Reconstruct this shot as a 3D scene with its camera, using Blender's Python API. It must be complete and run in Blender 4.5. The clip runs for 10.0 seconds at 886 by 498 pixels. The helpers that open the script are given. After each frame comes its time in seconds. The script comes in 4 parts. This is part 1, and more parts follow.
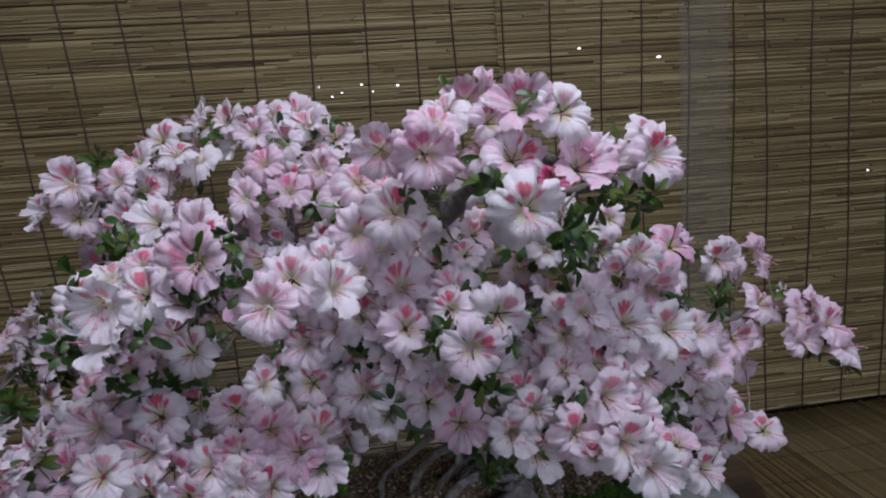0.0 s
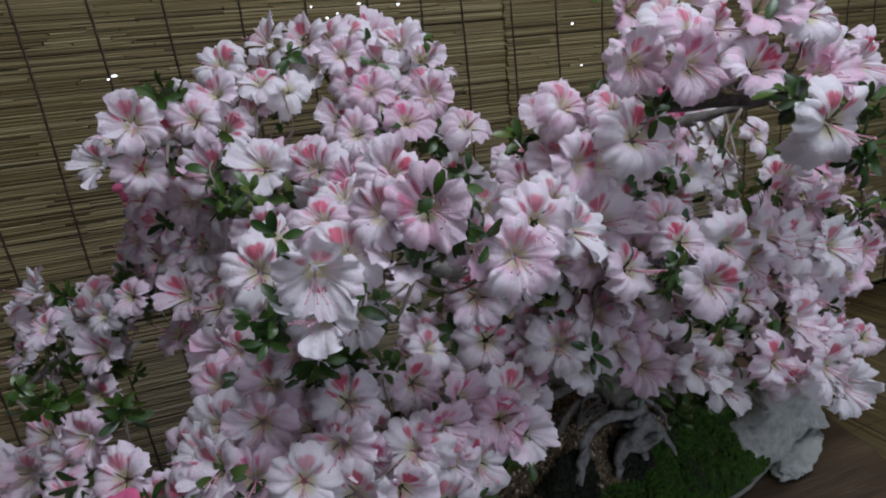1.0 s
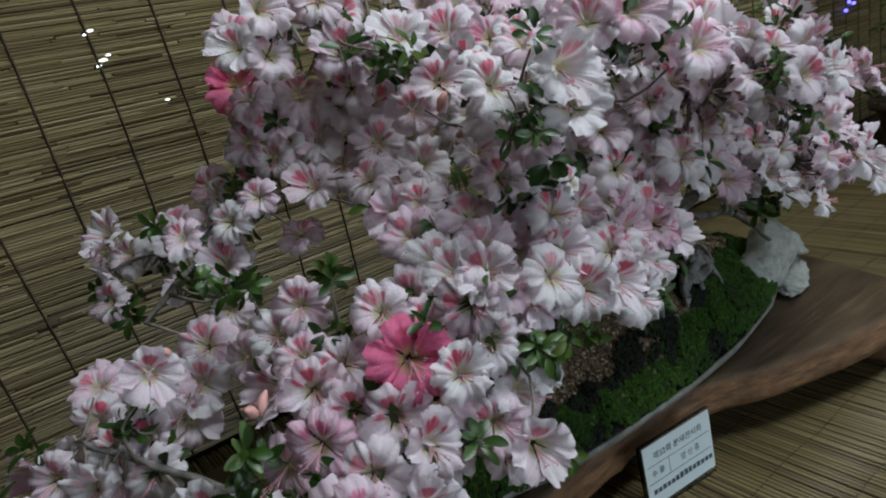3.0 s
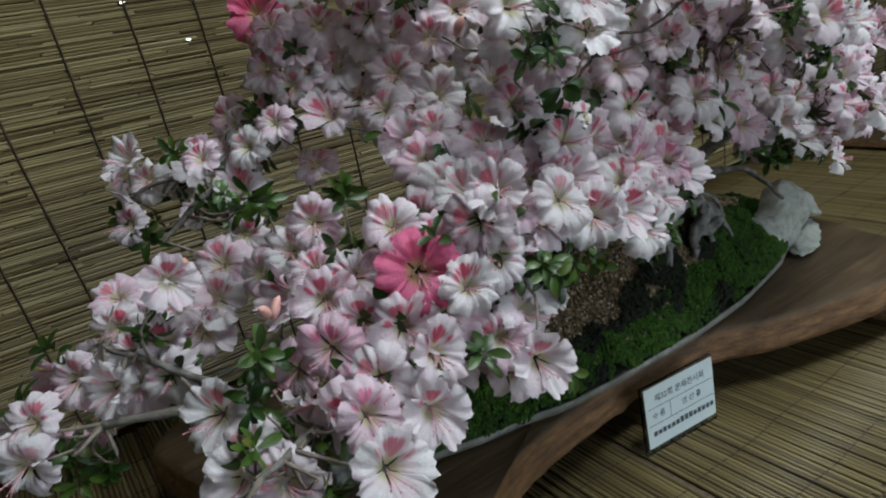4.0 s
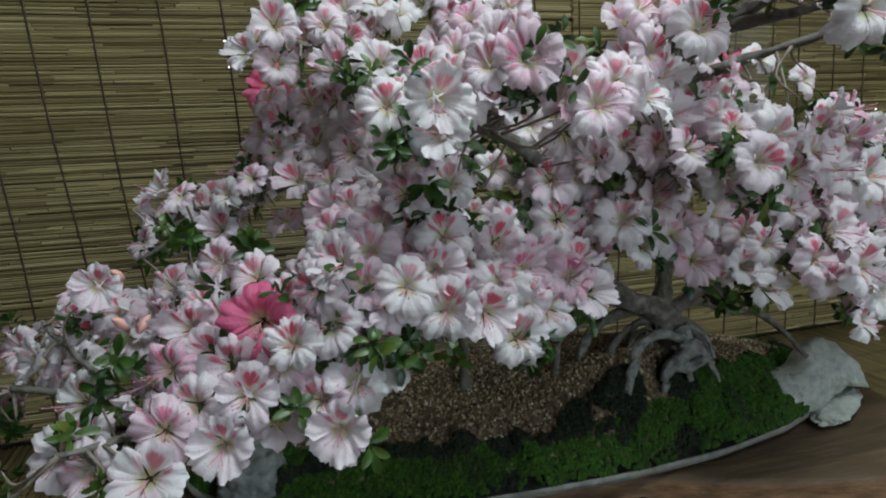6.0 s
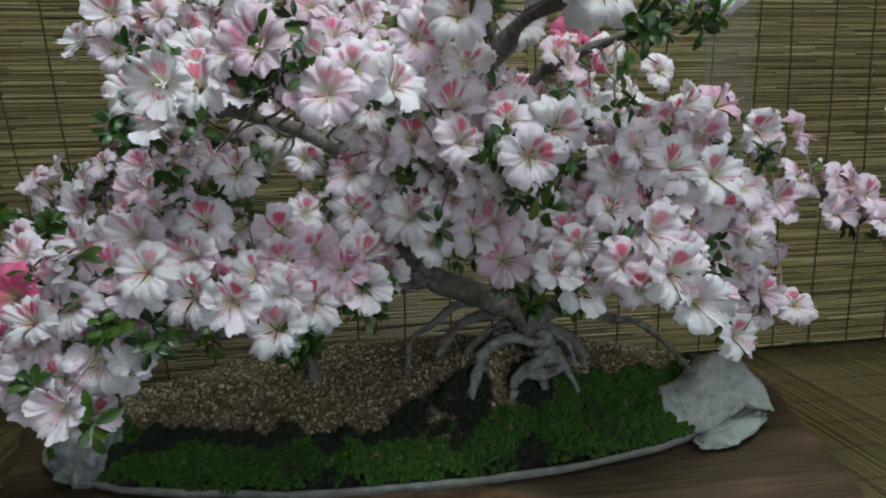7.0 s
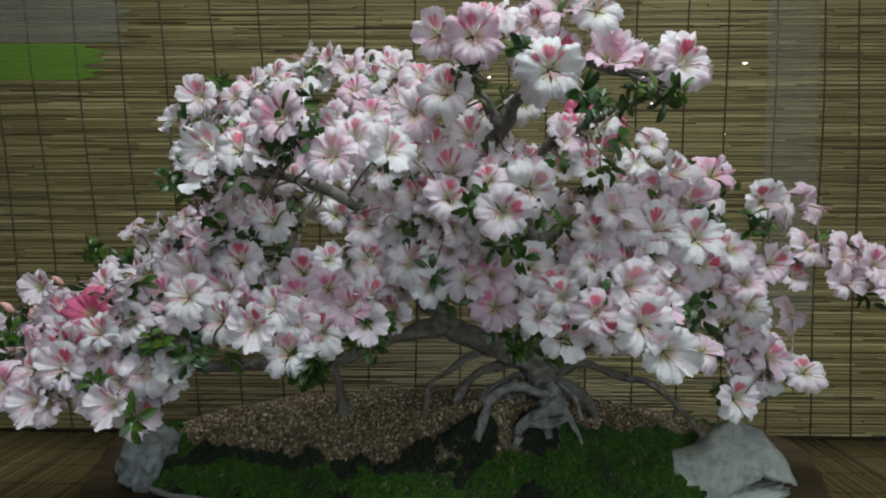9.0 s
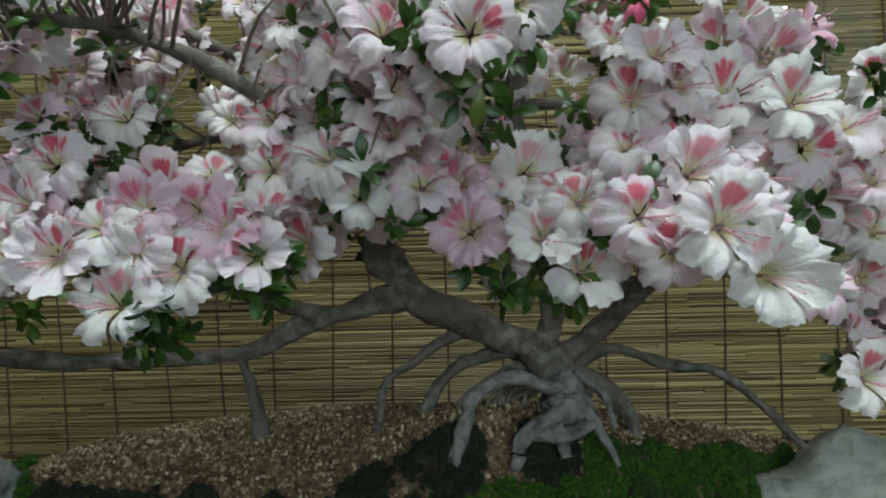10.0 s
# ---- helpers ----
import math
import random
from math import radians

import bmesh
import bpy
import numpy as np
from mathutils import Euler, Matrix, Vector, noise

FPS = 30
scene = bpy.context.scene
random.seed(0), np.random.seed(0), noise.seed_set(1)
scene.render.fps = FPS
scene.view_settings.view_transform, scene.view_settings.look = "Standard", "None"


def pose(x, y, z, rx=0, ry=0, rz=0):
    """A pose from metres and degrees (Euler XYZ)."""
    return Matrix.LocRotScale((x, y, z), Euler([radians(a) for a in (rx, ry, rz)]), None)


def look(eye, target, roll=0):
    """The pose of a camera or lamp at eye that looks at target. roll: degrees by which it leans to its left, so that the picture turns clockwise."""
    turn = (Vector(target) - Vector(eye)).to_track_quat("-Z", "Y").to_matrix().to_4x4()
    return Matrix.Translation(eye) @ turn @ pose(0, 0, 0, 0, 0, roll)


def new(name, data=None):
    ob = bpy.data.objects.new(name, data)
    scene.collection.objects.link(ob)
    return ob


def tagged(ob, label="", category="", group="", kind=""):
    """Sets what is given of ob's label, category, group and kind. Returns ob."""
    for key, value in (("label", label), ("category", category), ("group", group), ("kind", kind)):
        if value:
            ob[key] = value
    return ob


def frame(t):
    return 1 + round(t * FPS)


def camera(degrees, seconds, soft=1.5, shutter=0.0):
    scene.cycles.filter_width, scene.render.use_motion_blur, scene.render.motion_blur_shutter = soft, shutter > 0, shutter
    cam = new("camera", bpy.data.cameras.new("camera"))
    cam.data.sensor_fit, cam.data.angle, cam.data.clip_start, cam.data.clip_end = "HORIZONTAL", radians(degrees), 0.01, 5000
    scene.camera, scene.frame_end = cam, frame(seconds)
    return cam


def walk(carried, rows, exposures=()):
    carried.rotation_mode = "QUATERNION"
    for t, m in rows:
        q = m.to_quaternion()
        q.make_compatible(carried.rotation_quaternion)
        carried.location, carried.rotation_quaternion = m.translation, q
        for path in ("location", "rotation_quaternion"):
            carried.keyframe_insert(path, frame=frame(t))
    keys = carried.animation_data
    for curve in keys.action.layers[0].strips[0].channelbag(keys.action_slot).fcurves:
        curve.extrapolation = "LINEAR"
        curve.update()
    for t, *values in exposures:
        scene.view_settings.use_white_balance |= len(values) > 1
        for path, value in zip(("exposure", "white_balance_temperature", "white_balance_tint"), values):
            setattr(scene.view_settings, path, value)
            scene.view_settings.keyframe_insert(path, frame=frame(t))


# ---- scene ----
cam = camera(67.5, 10.0, soft=2.05)
PATH = [
    (0, (-0.058, -0.846, 0.82), (0.207, 1.11, 0.497), -4.0),
    (0.5, (-0.175, -0.756, 0.819), (0.183, 1.171, 0.422), -5.6),
    (1, (-0.382, -0.659, 0.83), (0.256, 1.158, 0.288), -5.7),
    (1.5, (-0.458, -0.647, 0.822), (0.294, 1.101, 0.207), -7.1),
    (2, (-0.582, -0.6, 0.824), (0.374, 1.064, 0.259), -7.5),
    (2.5, (-0.699, -0.597, 0.788), (0.4, 0.995, 0.281), -10.1),
    (3, (-0.751, -0.582, 0.725), (0.286, 1.022, 0.131), -12.0),
    (3.2, (-0.766, -0.583, 0.725), (0.27, 1.006, 0.089), -11.8),
    (4.3, (-0.777, -0.608, 0.647), (0.175, 1.014, -0.033), -10.2),
    (4.5, (-0.779, -0.603, 0.634), (0.144, 1.016, -0.092), -9.8),
    (5, (-0.751, -0.604, 0.659), (0.02, 1.123, 0.01), -6.2),
    (5.2, (-0.72, -0.638, 0.673), (0.072, 1.098, 0.072), -6.1),
    (6.3, (-0.391, -0.809, 0.636), (0.06, 1.119, 0.353), -1.1),
    (6.5, (-0.314, -0.803, 0.63), (0.102, 1.137, 0.374), -1.4),
    (7, (-0.141, -0.857, 0.631), (0.155, 1.089, 0.275), -1.2),
    (7.5, (-0.048, -1.013, 0.647), (0.035, 0.952, 0.283), -2.6),
    (8, (-0.084, -1.205, 0.63), (0.0, 0.772, 0.343), -1.1),
    (8.5, (-0.048, -1.158, 0.648), (0.036, 0.827, 0.419), -0.0),
    (9, (0.004, -0.981, 0.599), (-0.045, 1.015, 0.491), 0.1),
    (9.5, (-0.02, -0.741, 0.492), (-0.084, 1.257, 0.543), -0.3),
    (10, (0.049, -0.632, 0.429), (-0.016, 1.365, 0.518), -1.4),
]
EXPOSURES = [(0, -0.66, 5800, 24), (1, -0.70, 5800, 17), (1.5, -0.68, 5800, 14), (3.2, -0.32, 5950, 4), (4.5, -0.12, 6080, 1), (5, -0.14, 6100, -1), (6.5, -0.30, 5950, 0), (8, -0.15, 6000, 0), (9, -0.30, 6100, -1), (9.5, -0.36, 6150, -3), (10, 0.04, 6150, -9)]
walk(cam, [(t, look(eye, target, roll)) for t, eye, target, roll in PATH], EXPOSURES)

# ---- world and light ----
world = bpy.data.worlds.new("world")
scene.world = world
world.use_nodes = True
sky = world.node_tree.nodes.new("ShaderNodeTexSky")
sky.sky_type, sky.sun_disc = "NISHITA", False
sky.sun_elevation, sky.sun_rotation = radians(40), radians(200)
world.node_tree.links.new(sky.outputs[0], world.node_tree.nodes["Background"].inputs[0])
world.node_tree.nodes["Background"].inputs[1].default_value = 0.10


def area_lamp(name, at, target, sx, sy, watts, colour):
    data = bpy.data.lights.new(name, "AREA")
    data.shape, data.size, data.size_y, data.energy, data.color = "RECTANGLE", sx, sy, watts, colour
    ob = new(name, data)
    ob.matrix_world = look(at, target)
    return ob


# added fill lights, one at the front opening, one at the ceiling tubes; both unseen
area_lamp("front_fill", (1.15, -4.15, 1.25), (0.3, 0.0, 0.7), 3.4, 2.0, 54, (0.89, 0.94, 1.0))
area_lamp("overhead_fill", (0.15, -0.75, 2.30), (0.15, -0.35, 0.0), 1.3, 0.5, 47, (0.97, 0.98, 1.0))

# ---- materials ----


def mat(name, rough=0.6, metal=0.0):
    m = bpy.data.materials.new(name)
    m.use_nodes = True
    nt = m.node_tree
    b = nt.nodes["Principled BSDF"]
    b.inputs["Roughness"].default_value = rough
    b.inputs["Metallic"].default_value = metal
    return m, nt, b


def node(nt, kind, **values):
    n = nt.nodes.new(kind)
    for key, value in values.items():
        n.inputs[key].default_value = value
    return n


def ramp(nt, source, stops):
    n = nt.nodes.new("ShaderNodeValToRGB")
    while len(n.color_ramp.elements) < len(stops):
        n.color_ramp.elements.new(0.5)
    for e, (p, c) in zip(n.color_ramp.elements, stops):
        e.position, e.color = p, (*c, 1)
    nt.links.new(source, n.inputs[0])
    return n.outputs[0]


def coords(nt, scale=(1, 1, 1), space="Object"):
    c = nt.nodes.new("ShaderNodeTexCoord")
    m = nt.nodes.new("ShaderNodeMapping")
    m.inputs["Scale"].default_value = scale
    nt.links.new(c.outputs[space], m.inputs[0])
    return m.outputs[0]


def noise_of(nt, vec, scale, detail=4.0, rough=0.6):
    n = node(nt, "ShaderNodeTexNoise", Scale=scale, Detail=detail, Roughness=rough)
    nt.links.new(vec, n.inputs["Vector"])
    return n.outputs["Fac"]


def mix(nt, fac, a, b, blend="MIX"):
    n = nt.nodes.new("ShaderNodeMix")
    n.data_type, n.blend_type = "RGBA", blend
    for socket, v in ((n.inputs[0], fac), (n.inputs[6], a), (n.inputs[7], b)):
        if isinstance(v, (int, float)):
            socket.default_value = v
        elif isinstance(v, tuple):
            socket.default_value = (*v, 1)
        else:
            nt.links.new(v, socket)
    return n.outputs[2]


def maths(nt, op, a, b=0.5, clamp=False):
    n = nt.nodes.new("ShaderNodeMath")
    n.operation, n.use_clamp = op, clamp
    for socket, v in ((n.inputs[0], a), (n.inputs[1], b)):
        if isinstance(v, (int, float)):
            socket.default_value = v
        else:
            nt.links.new(v, socket)
    return n.outputs[0]


def bump(nt, b, height, strength=0.4, distance=0.002):
    n = node(nt, "ShaderNodeBump", Strength=strength, Distance=distance)
    nt.links.new(height, n.inputs["Height"])
    nt.links.new(n.outputs[0], b.inputs["Normal"])


def reed_material(name, along, per_object, tones):
    """Dry reed: tone differs from reed to reed, with nodes, streaks and grey weathering along it."""
    m, nt, b = mat(name, 0.5)
    if per_object:
        rnd = nt.nodes.new("ShaderNodeObjectInfo").outputs["Random"]
    else:
        rnd = nt.nodes.new("ShaderNodeNewGeometry").outputs["Random Per Island"]
    stretch = tuple(4 if a == along else 160 for a in "xyz")
    fine = noise_of(nt, coords(nt, stretch), 1.0)
    broad = noise_of(nt, coords(nt, (1.3, 1.3, 1.3)), 1.6, 3.0)
    base = ramp(nt, rnd, tones)
    c = mix(nt, ramp(nt, fine, [(0.35, (0, 0, 0)), (0.75, (1, 1, 1))]), base, (0.09, 0.055, 0.024))
    c = mix(nt, 0.6, base, c)
    grey = mix(nt, ramp(nt, broad, [(0.42, (0, 0, 0)), (0.7, (0.55, 0.55, 0.55))]), c, (0.18, 0.145, 0.07))
    nt.links.new(grey, b.inputs["Base Color"])
    bump(nt, b, fine, 0.35, 0.001)
    return m


SCREEN_TONES = [(0.0, (0.050, 0.036, 0.014)), (0.14, (0.165, 0.128, 0.050)), (0.5, (0.250, 0.200, 0.084)), (0.84, (0.355, 0.298, 0.138)), (0.97, (0.44, 0.38, 0.19)), (1.0, (0.080, 0.058, 0.024))]
MAT_TONES = [(0.0, (0.032, 0.020, 0.006)), (0.15, (0.090, 0.066, 0.022)), (0.55, (0.168, 0.128, 0.043)), (0.85, (0.244, 0.193, 0.076)), (1.0, (0.050, 0.034, 0.013))]
M_SCREEN = reed_material("screen_reed", "x", False, SCREEN_TONES)
M_MAT = reed_material("mat_reed", "y", True, MAT_TONES)
M_MAT_FAR = reed_material("mat_reed_joined", "y", False, MAT_TONES)


def plain(name, colours, scale, rough=0.7, height=0.3, distance=0.002, stretch=(1, 1, 1), second=None):
    m, nt, b = mat(name, rough)
    v = coords(nt, stretch)
    f = noise_of(nt, v, scale, 6.0)
    c = ramp(nt, f, [(0.3 + 0.4 * i / max(1, len(colours) - 1), k) for i, k in enumerate(colours)])
    if second:
        g = noise_of(nt, v, scale * 0.12, 3.0)
        c = mix(nt, ramp(nt, g, [(0.4, (0, 0, 0)), (0.65, (1, 1, 1))]), c, second)
    nt.links.new(c, b.inputs["Base Color"])
    bump(nt, b, f, height, distance)
    return m


M_TWINE = plain("dark_twine", [(0.025, 0.015, 0.009), (0.065, 0.04, 0.022)], 300)
M_BARK = plain("grey_bark", [(0.05, 0.043, 0.036), (0.17, 0.158, 0.138), (0.33, 0.315, 0.285)], 70, 0.85, 0.9, 0.006, (1, 1, 1), (0.15, 0.135, 0.112))
M_ROOT = plain("bleached_root", [(0.086, 0.078, 0.066), (0.211, 0.207, 0.195), (0.343, 0.335, 0.320)], 75, 0.75, 0.9, 0.006)
M_TWIG = plain("twig_bark", [(0.14, 0.11, 0.085), (0.30, 0.26, 0.21)], 120, 0.8)
M_SOIL = plain("damp_soil", [(0.05, 0.035, 0.022), (0.16, 0.115, 0.07), (0.24, 0.18, 0.11)], 90, 0.9, 0.8, 0.006)
M_TRAY = plain("pale_tray_stone", [(0.09, 0.09, 0.082), (0.23, 0.235, 0.215), (0.40, 0.40, 0.37)], 40, 0.75, 0.5, 0.003, (1, 1, 1), (0.22, 0.21, 0.18))
M_ROCK = plain("pale_rock", [(0.234, 0.243, 0.216), (0.468, 0.486, 0.441), (0.648, 0.657, 0.612)], 45, 0.85, 1.0, 0.008, (1, 1, 1), (0.360, 0.387, 0.333))
M_DARK_ROCK = plain("dark_grey_rock", [(0.10, 0.105, 0.10), (0.24, 0.25, 0.24), (0.34, 0.35, 0.33)], 30, 0.85, 0.9, 0.006)
M_WALL = plain("grey_board", [(0.09, 0.085, 0.075), (0.14, 0.13, 0.115)], 8, 0.85)
M_BACK = plain("dark_backing", [(0.06, 0.047, 0.028), (0.10, 0.08, 0.05)], 8, 0.9)
M_FLOOR = plain("concrete", [(0.09, 0.09, 0.085), (0.15, 0.15, 0.14)], 12, 0.8)
M_CEIL = plain("tent_cloth", [(0.20, 0.20, 0.19), (0.27, 0.27, 0.26)], 5, 0.9)
M_BENCH = plain("bench_board", [(0.09, 0.065, 0.04), (0.18, 0.13, 0.08)], 20, 0.7, 0.3, 0.002, (1, 8, 8))
M_GLAZE = plain("dark_brown_glaze", [(0.018, 0.012, 0.009), (0.05, 0.03, 0.02)], 14, 0.35)

m, nt, b = mat("pebble", 0.7)
rnd = nt.nodes.new("ShaderNodeNewGeometry").outputs["Random Per Island"]
nt.links.new(ramp(nt, rnd, [(0.0, (0.044, 0.029, 0.013)), (0.3, (0.130, 0.088, 0.042)), (0.6, (0.230, 0.168, 0.088)), (0.84, (0.36, 0.28, 0.165)), (1.0, (0.62, 0.55, 0.42))]), b.inputs["Base Color"])
M_PEBBLE = m

m, nt, b = mat("moss", 0.9)
rnd = nt.nodes.new("ShaderNodeNewGeometry").outputs["Random Per Island"]
patch = noise_of(nt, coords(nt), 16, 3.0)
c = ramp(nt, rnd, [(0.0, (0.014, 0.042, 0.0015)), (0.5, (0.029, 0.082, 0.002)), (1.0, (0.050, 0.122, 0.003))])
nt.links.new(mix(nt, ramp(nt, patch, [(0.56, (0, 0, 0)), (0.70, (0.8, 0.8, 0.8))]), c, (0.015, 0.022, 0.008)), b.inputs["Base Color"])
M_MOSS = m
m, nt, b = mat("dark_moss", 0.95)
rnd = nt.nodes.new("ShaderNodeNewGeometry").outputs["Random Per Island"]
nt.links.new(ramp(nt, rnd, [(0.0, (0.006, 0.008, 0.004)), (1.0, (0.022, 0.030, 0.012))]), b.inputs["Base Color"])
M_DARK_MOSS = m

# slab: dark oiled face, warm reddish sapwood where the surface turns to the edge
m, nt, b = mat("oiled_slab", 0.62)
grain = noise_of(nt, coords(nt, (2.2, 26, 26)), 2.0, 8.0, 0.65)
blot = noise_of(nt, coords(nt), 5.0, 3.0)
top = ramp(nt, grain, [(0.3, (0.030, 0.019, 0.009)), (0.5, (0.085, 0.055, 0.027)), (0.72, (0.17, 0.116, 0.062))])
top = mix(nt, ramp(nt, blot, [(0.4, (0, 0, 0)), (0.7, (0.6, 0.6, 0.6))]), top, (0.06, 0.037, 0.017))
edge = ramp(nt, noise_of(nt, coords(nt, (7, 14, 34)), 2.5, 8.0, 0.7), [(0.3, (0.06, 0.027, 0.010)), (0.48, (0.15, 0.078, 0.032)), (0.72, (0.30, 0.165, 0.070))])
up = nt.nodes.new("ShaderNodeSeparateXYZ")
nt.links.new(nt.nodes.new("ShaderNodeNewGeometry").outputs["Normal"], up.inputs[0])
nt.links.new(mix(nt, ramp(nt, up.outputs["Z"], [(0.35, (1, 1, 1)), (0.8, (0, 0, 0))]), top, edge), b.inputs["Base Color"])
bump(nt, b, maths(nt, "ADD", grain, blot), 0.8, 0.006)
M_SLAB = m


def petal_material(name, pale, rosy, blotch_colour, stripes):
    """Azalea petal: pale with rosy margins, a red blotch of dashes on the upper petals, a yellow-green throat and fine veins."""
    m, nt, b = mat(name, 0.55)
    uv = nt.nodes.new("ShaderNodeUVMap")
    uv.uv_map = "petal"
    sep = nt.nodes.new("ShaderNodeSeparateXYZ")
    nt.links.new(uv.outputs[0], sep.inputs[0])
    across, along = sep.outputs[0], sep.outputs[1]
    mark = nt.nodes.new("ShaderNodeAttribute")
    mark.attribute_name = "blotch"
    info = nt.nodes.new("ShaderNodeObjectInfo")
    rnd = info.outputs["Random"]
    vec = coords(nt, (1, 1, 1))
    shift = nt.nodes.new("ShaderNodeVectorMath")
    nt.links.new(vec, shift.inputs[0])
    nt.links.new(rnd, shift.inputs[1])
    blotches = noise_of(nt, shift.outputs[0], 3.2, 3.0)
    rose_amount = maths(nt, "MULTIPLY", ramp(nt, blotches, [(0.38, (0, 0, 0)), (0.68, (1, 1, 1))]), ramp(nt, rnd, [(0.0, (0.15, 0.15, 0.15)), (0.6, (0.7, 0.7, 0.7)), (1.0, (1, 1, 1))]))
    c = mix(nt, rose_amount, pale, rosy)
    # veins and flakes of colour that run along the petal
    comb = nt.nodes.new("ShaderNodeCombineXYZ")
    nt.links.new(maths(nt, "MULTIPLY", across, 9.0), comb.inputs[0])
    nt.links.new(maths(nt, "MULTIPLY", along, 1.6), comb.inputs[1])
    nt.links.new(maths(nt, "MULTIPLY", rnd, 90.0), comb.inputs[2])
    vein = noise_of(nt, comb.outputs[0], 1.0, 2.0)
    c = mix(nt, maths(nt, "MULTIPLY", ramp(nt, vein, [(0.60, (0, 0, 0)), (0.72, (1, 1, 1))]), stripes), c, blotch_colour)
    speck = maths(nt, "MULTIPLY", maths(nt, "SUBTRACT", vein, 0.5), 2.6)
    dash = ramp(nt, maths(nt, "MULTIPLY", maths(nt, "ADD", maths(nt, "MULTIPLY", mark.outputs["Fac"], 0.85), maths(nt, "MULTIPLY", speck, mark.outputs["Fac"])), 1.0), [(0.22, (0, 0, 0)), (0.58, (1, 1, 1))])
    c = mix(nt, maths(nt, "MULTIPLY", dash, ramp(nt, maths(nt, "FRACT", maths(nt, "MULTIPLY", rnd, 17.3)), [(0.0, (0.35, 0.35, 0.35)), (0.3, (0.7, 0.7, 0.7)), (1.0, (0.95, 0.95, 0.95))])), c, blotch_colour)
    throat = ramp(nt, along, [(0.08, (1, 1, 1)), (0.30, (0, 0, 0))])
    c = mix(nt, maths(nt, "MULTIPLY", throat, 0.7), c, (0.55, 0.50, 0.16))
    nt.links.new(c, b.inputs["Base Color"])
    b.inputs["Subsurface Weight"].default_value = 0.0
    crinkle = noise_of(nt, shift.outputs[0], 7.0, 5.0, 0.7)
    bump(nt, b, maths(nt, "ADD", maths(nt, "MULTIPLY", vein, 0.5), crinkle), 0.3, 0.04)
    # thin petals let a little light through
    out = nt.nodes["Material Output"]
    thin = nt.nodes.new("ShaderNodeBsdfTranslucent")
    nt.links.new(c, thin.inputs[0])
    both = nt.nodes.new("ShaderNodeMixShader")
    both.inputs[0].default_value = 0.32
    nt.links.new(b.outputs[0], both.inputs[1])
    nt.links.new(thin.outputs[0], both.inputs[2])
    nt.links.new(both.outputs[0], out.inputs[0])
    return m


RED = (0.70, 0.07, 0.15)
M_PALE = petal_material("pale_petal", (0.90, 0.835, 0.865), (0.86, 0.56, 0.70), RED, 0.10)
M_WHITE = petal_material("white_petal", (0.90, 0.88, 0.88), (0.88, 0.73, 0.80), RED, 0.06)
M_STRIPED = petal_material("striped_petal", (0.85, 0.71, 0.78), (0.81, 0.42, 0.57), (0.72, 0.12, 0.27), 0.35)
M_MAGENTA = petal_material("magenta_petal", (0.76, 0.15, 0.30), (0.84, 0.28, 0.45), (0.58, 0.03, 0.11), 0.3)

m, nt, b = mat("stamen", 0.5)
nt.links.new(mix(nt, ramp(nt, noise_of(nt, coords(nt), 120), [(0.4, (0, 0, 0)), (0.6, (1, 1, 1))]), (0.70, 0.36, 0.45), (0.60, 0.30, 0.33)), b.inputs["Base Color"])
M_STAMEN = m
m, nt, b = mat("leaf", 0.38)
rnd = nt.nodes.new("ShaderNodeObjectInfo").outputs["Random"]
isl = nt.nodes.new("ShaderNodeNewGeometry").outputs["Random Per Island"]
young = ramp(nt, maths(nt, "ADD", maths(nt, "MULTIPLY", rnd, 0.6), maths(nt, "MULTIPLY", isl, 0.4)), [(0.1, (0.016, 0.040, 0.006)), (0.45, (0.034, 0.076, 0.009)), (0.8, (0.075, 0.13, 0.016)), (1.0, (0.20, 0.19, 0.04))])
nt.links.new(mix(nt, 0.3, young, mix(nt, noise_of(nt, coords(nt), 90), young, (0.02, 0.05, 0.012))), b.inputs["Base Color"])
M_LEAF = m
m, nt, b = mat("bud", 0.5)
b.inputs["Base Color"].default_value = (0.78, 0.42, 0.36, 1)
M_BUD = m

m, nt, b = mat("clear_acrylic", 0.05)
b.inputs["Transmission Weight"].default_value, b.inputs["IOR"].default_value = 1.0, 1.49
b.inputs["Base Color"].default_value = (0.93, 0.98, 0.97, 1)
M_ACRYLIC = m
M_PAPER = plain("card_paper", [(0.62, 0.72, 0.74), (0.68, 0.77, 0.79)], 30, 0.6, 0.05)
m, nt, b = mat("ink", 0.6)
b.inputs["Base Color"].default_value = (0.05, 0.07, 0.09, 1)
M_INK = m


# see-through tints for the reflections painted over the reed screen
def reflection_tint(name, colour, cover):
    m, nt, b = mat(name, 0.5)
    f = noise_of(nt, coords(nt, (6, 6, 40)), 3.0)
    nt.links.new(mix(nt, f, colour, tuple(0.75 * k for k in colour)), b.inputs["Base Color"])
    nt.links.new(ramp(nt, f, [(0.25, (cover - 0.2,) * 3), (0.6, (cover,) * 3)]), b.inputs["Alpha"])
    return m


M_GREEN_REFLECTION = reflection_tint("green_reflection", (0.19, 0.36, 0.04), 0.52)
M_GREY_REFLECTION = reflection_tint("grey_reflection", (0.36, 0.35, 0.28), 0.30)


M_PALE_REFLECTION = reflection_tint("pale_reflection", (0.34, 0.32, 0.24), 0.17)


def glow_material(name, colour, strength):
    m, nt, b = mat(name)
    b.inputs["Emission Color"].default_value, b.inputs["Emission Strength"].default_value = (*colour, 1), strength
    return m


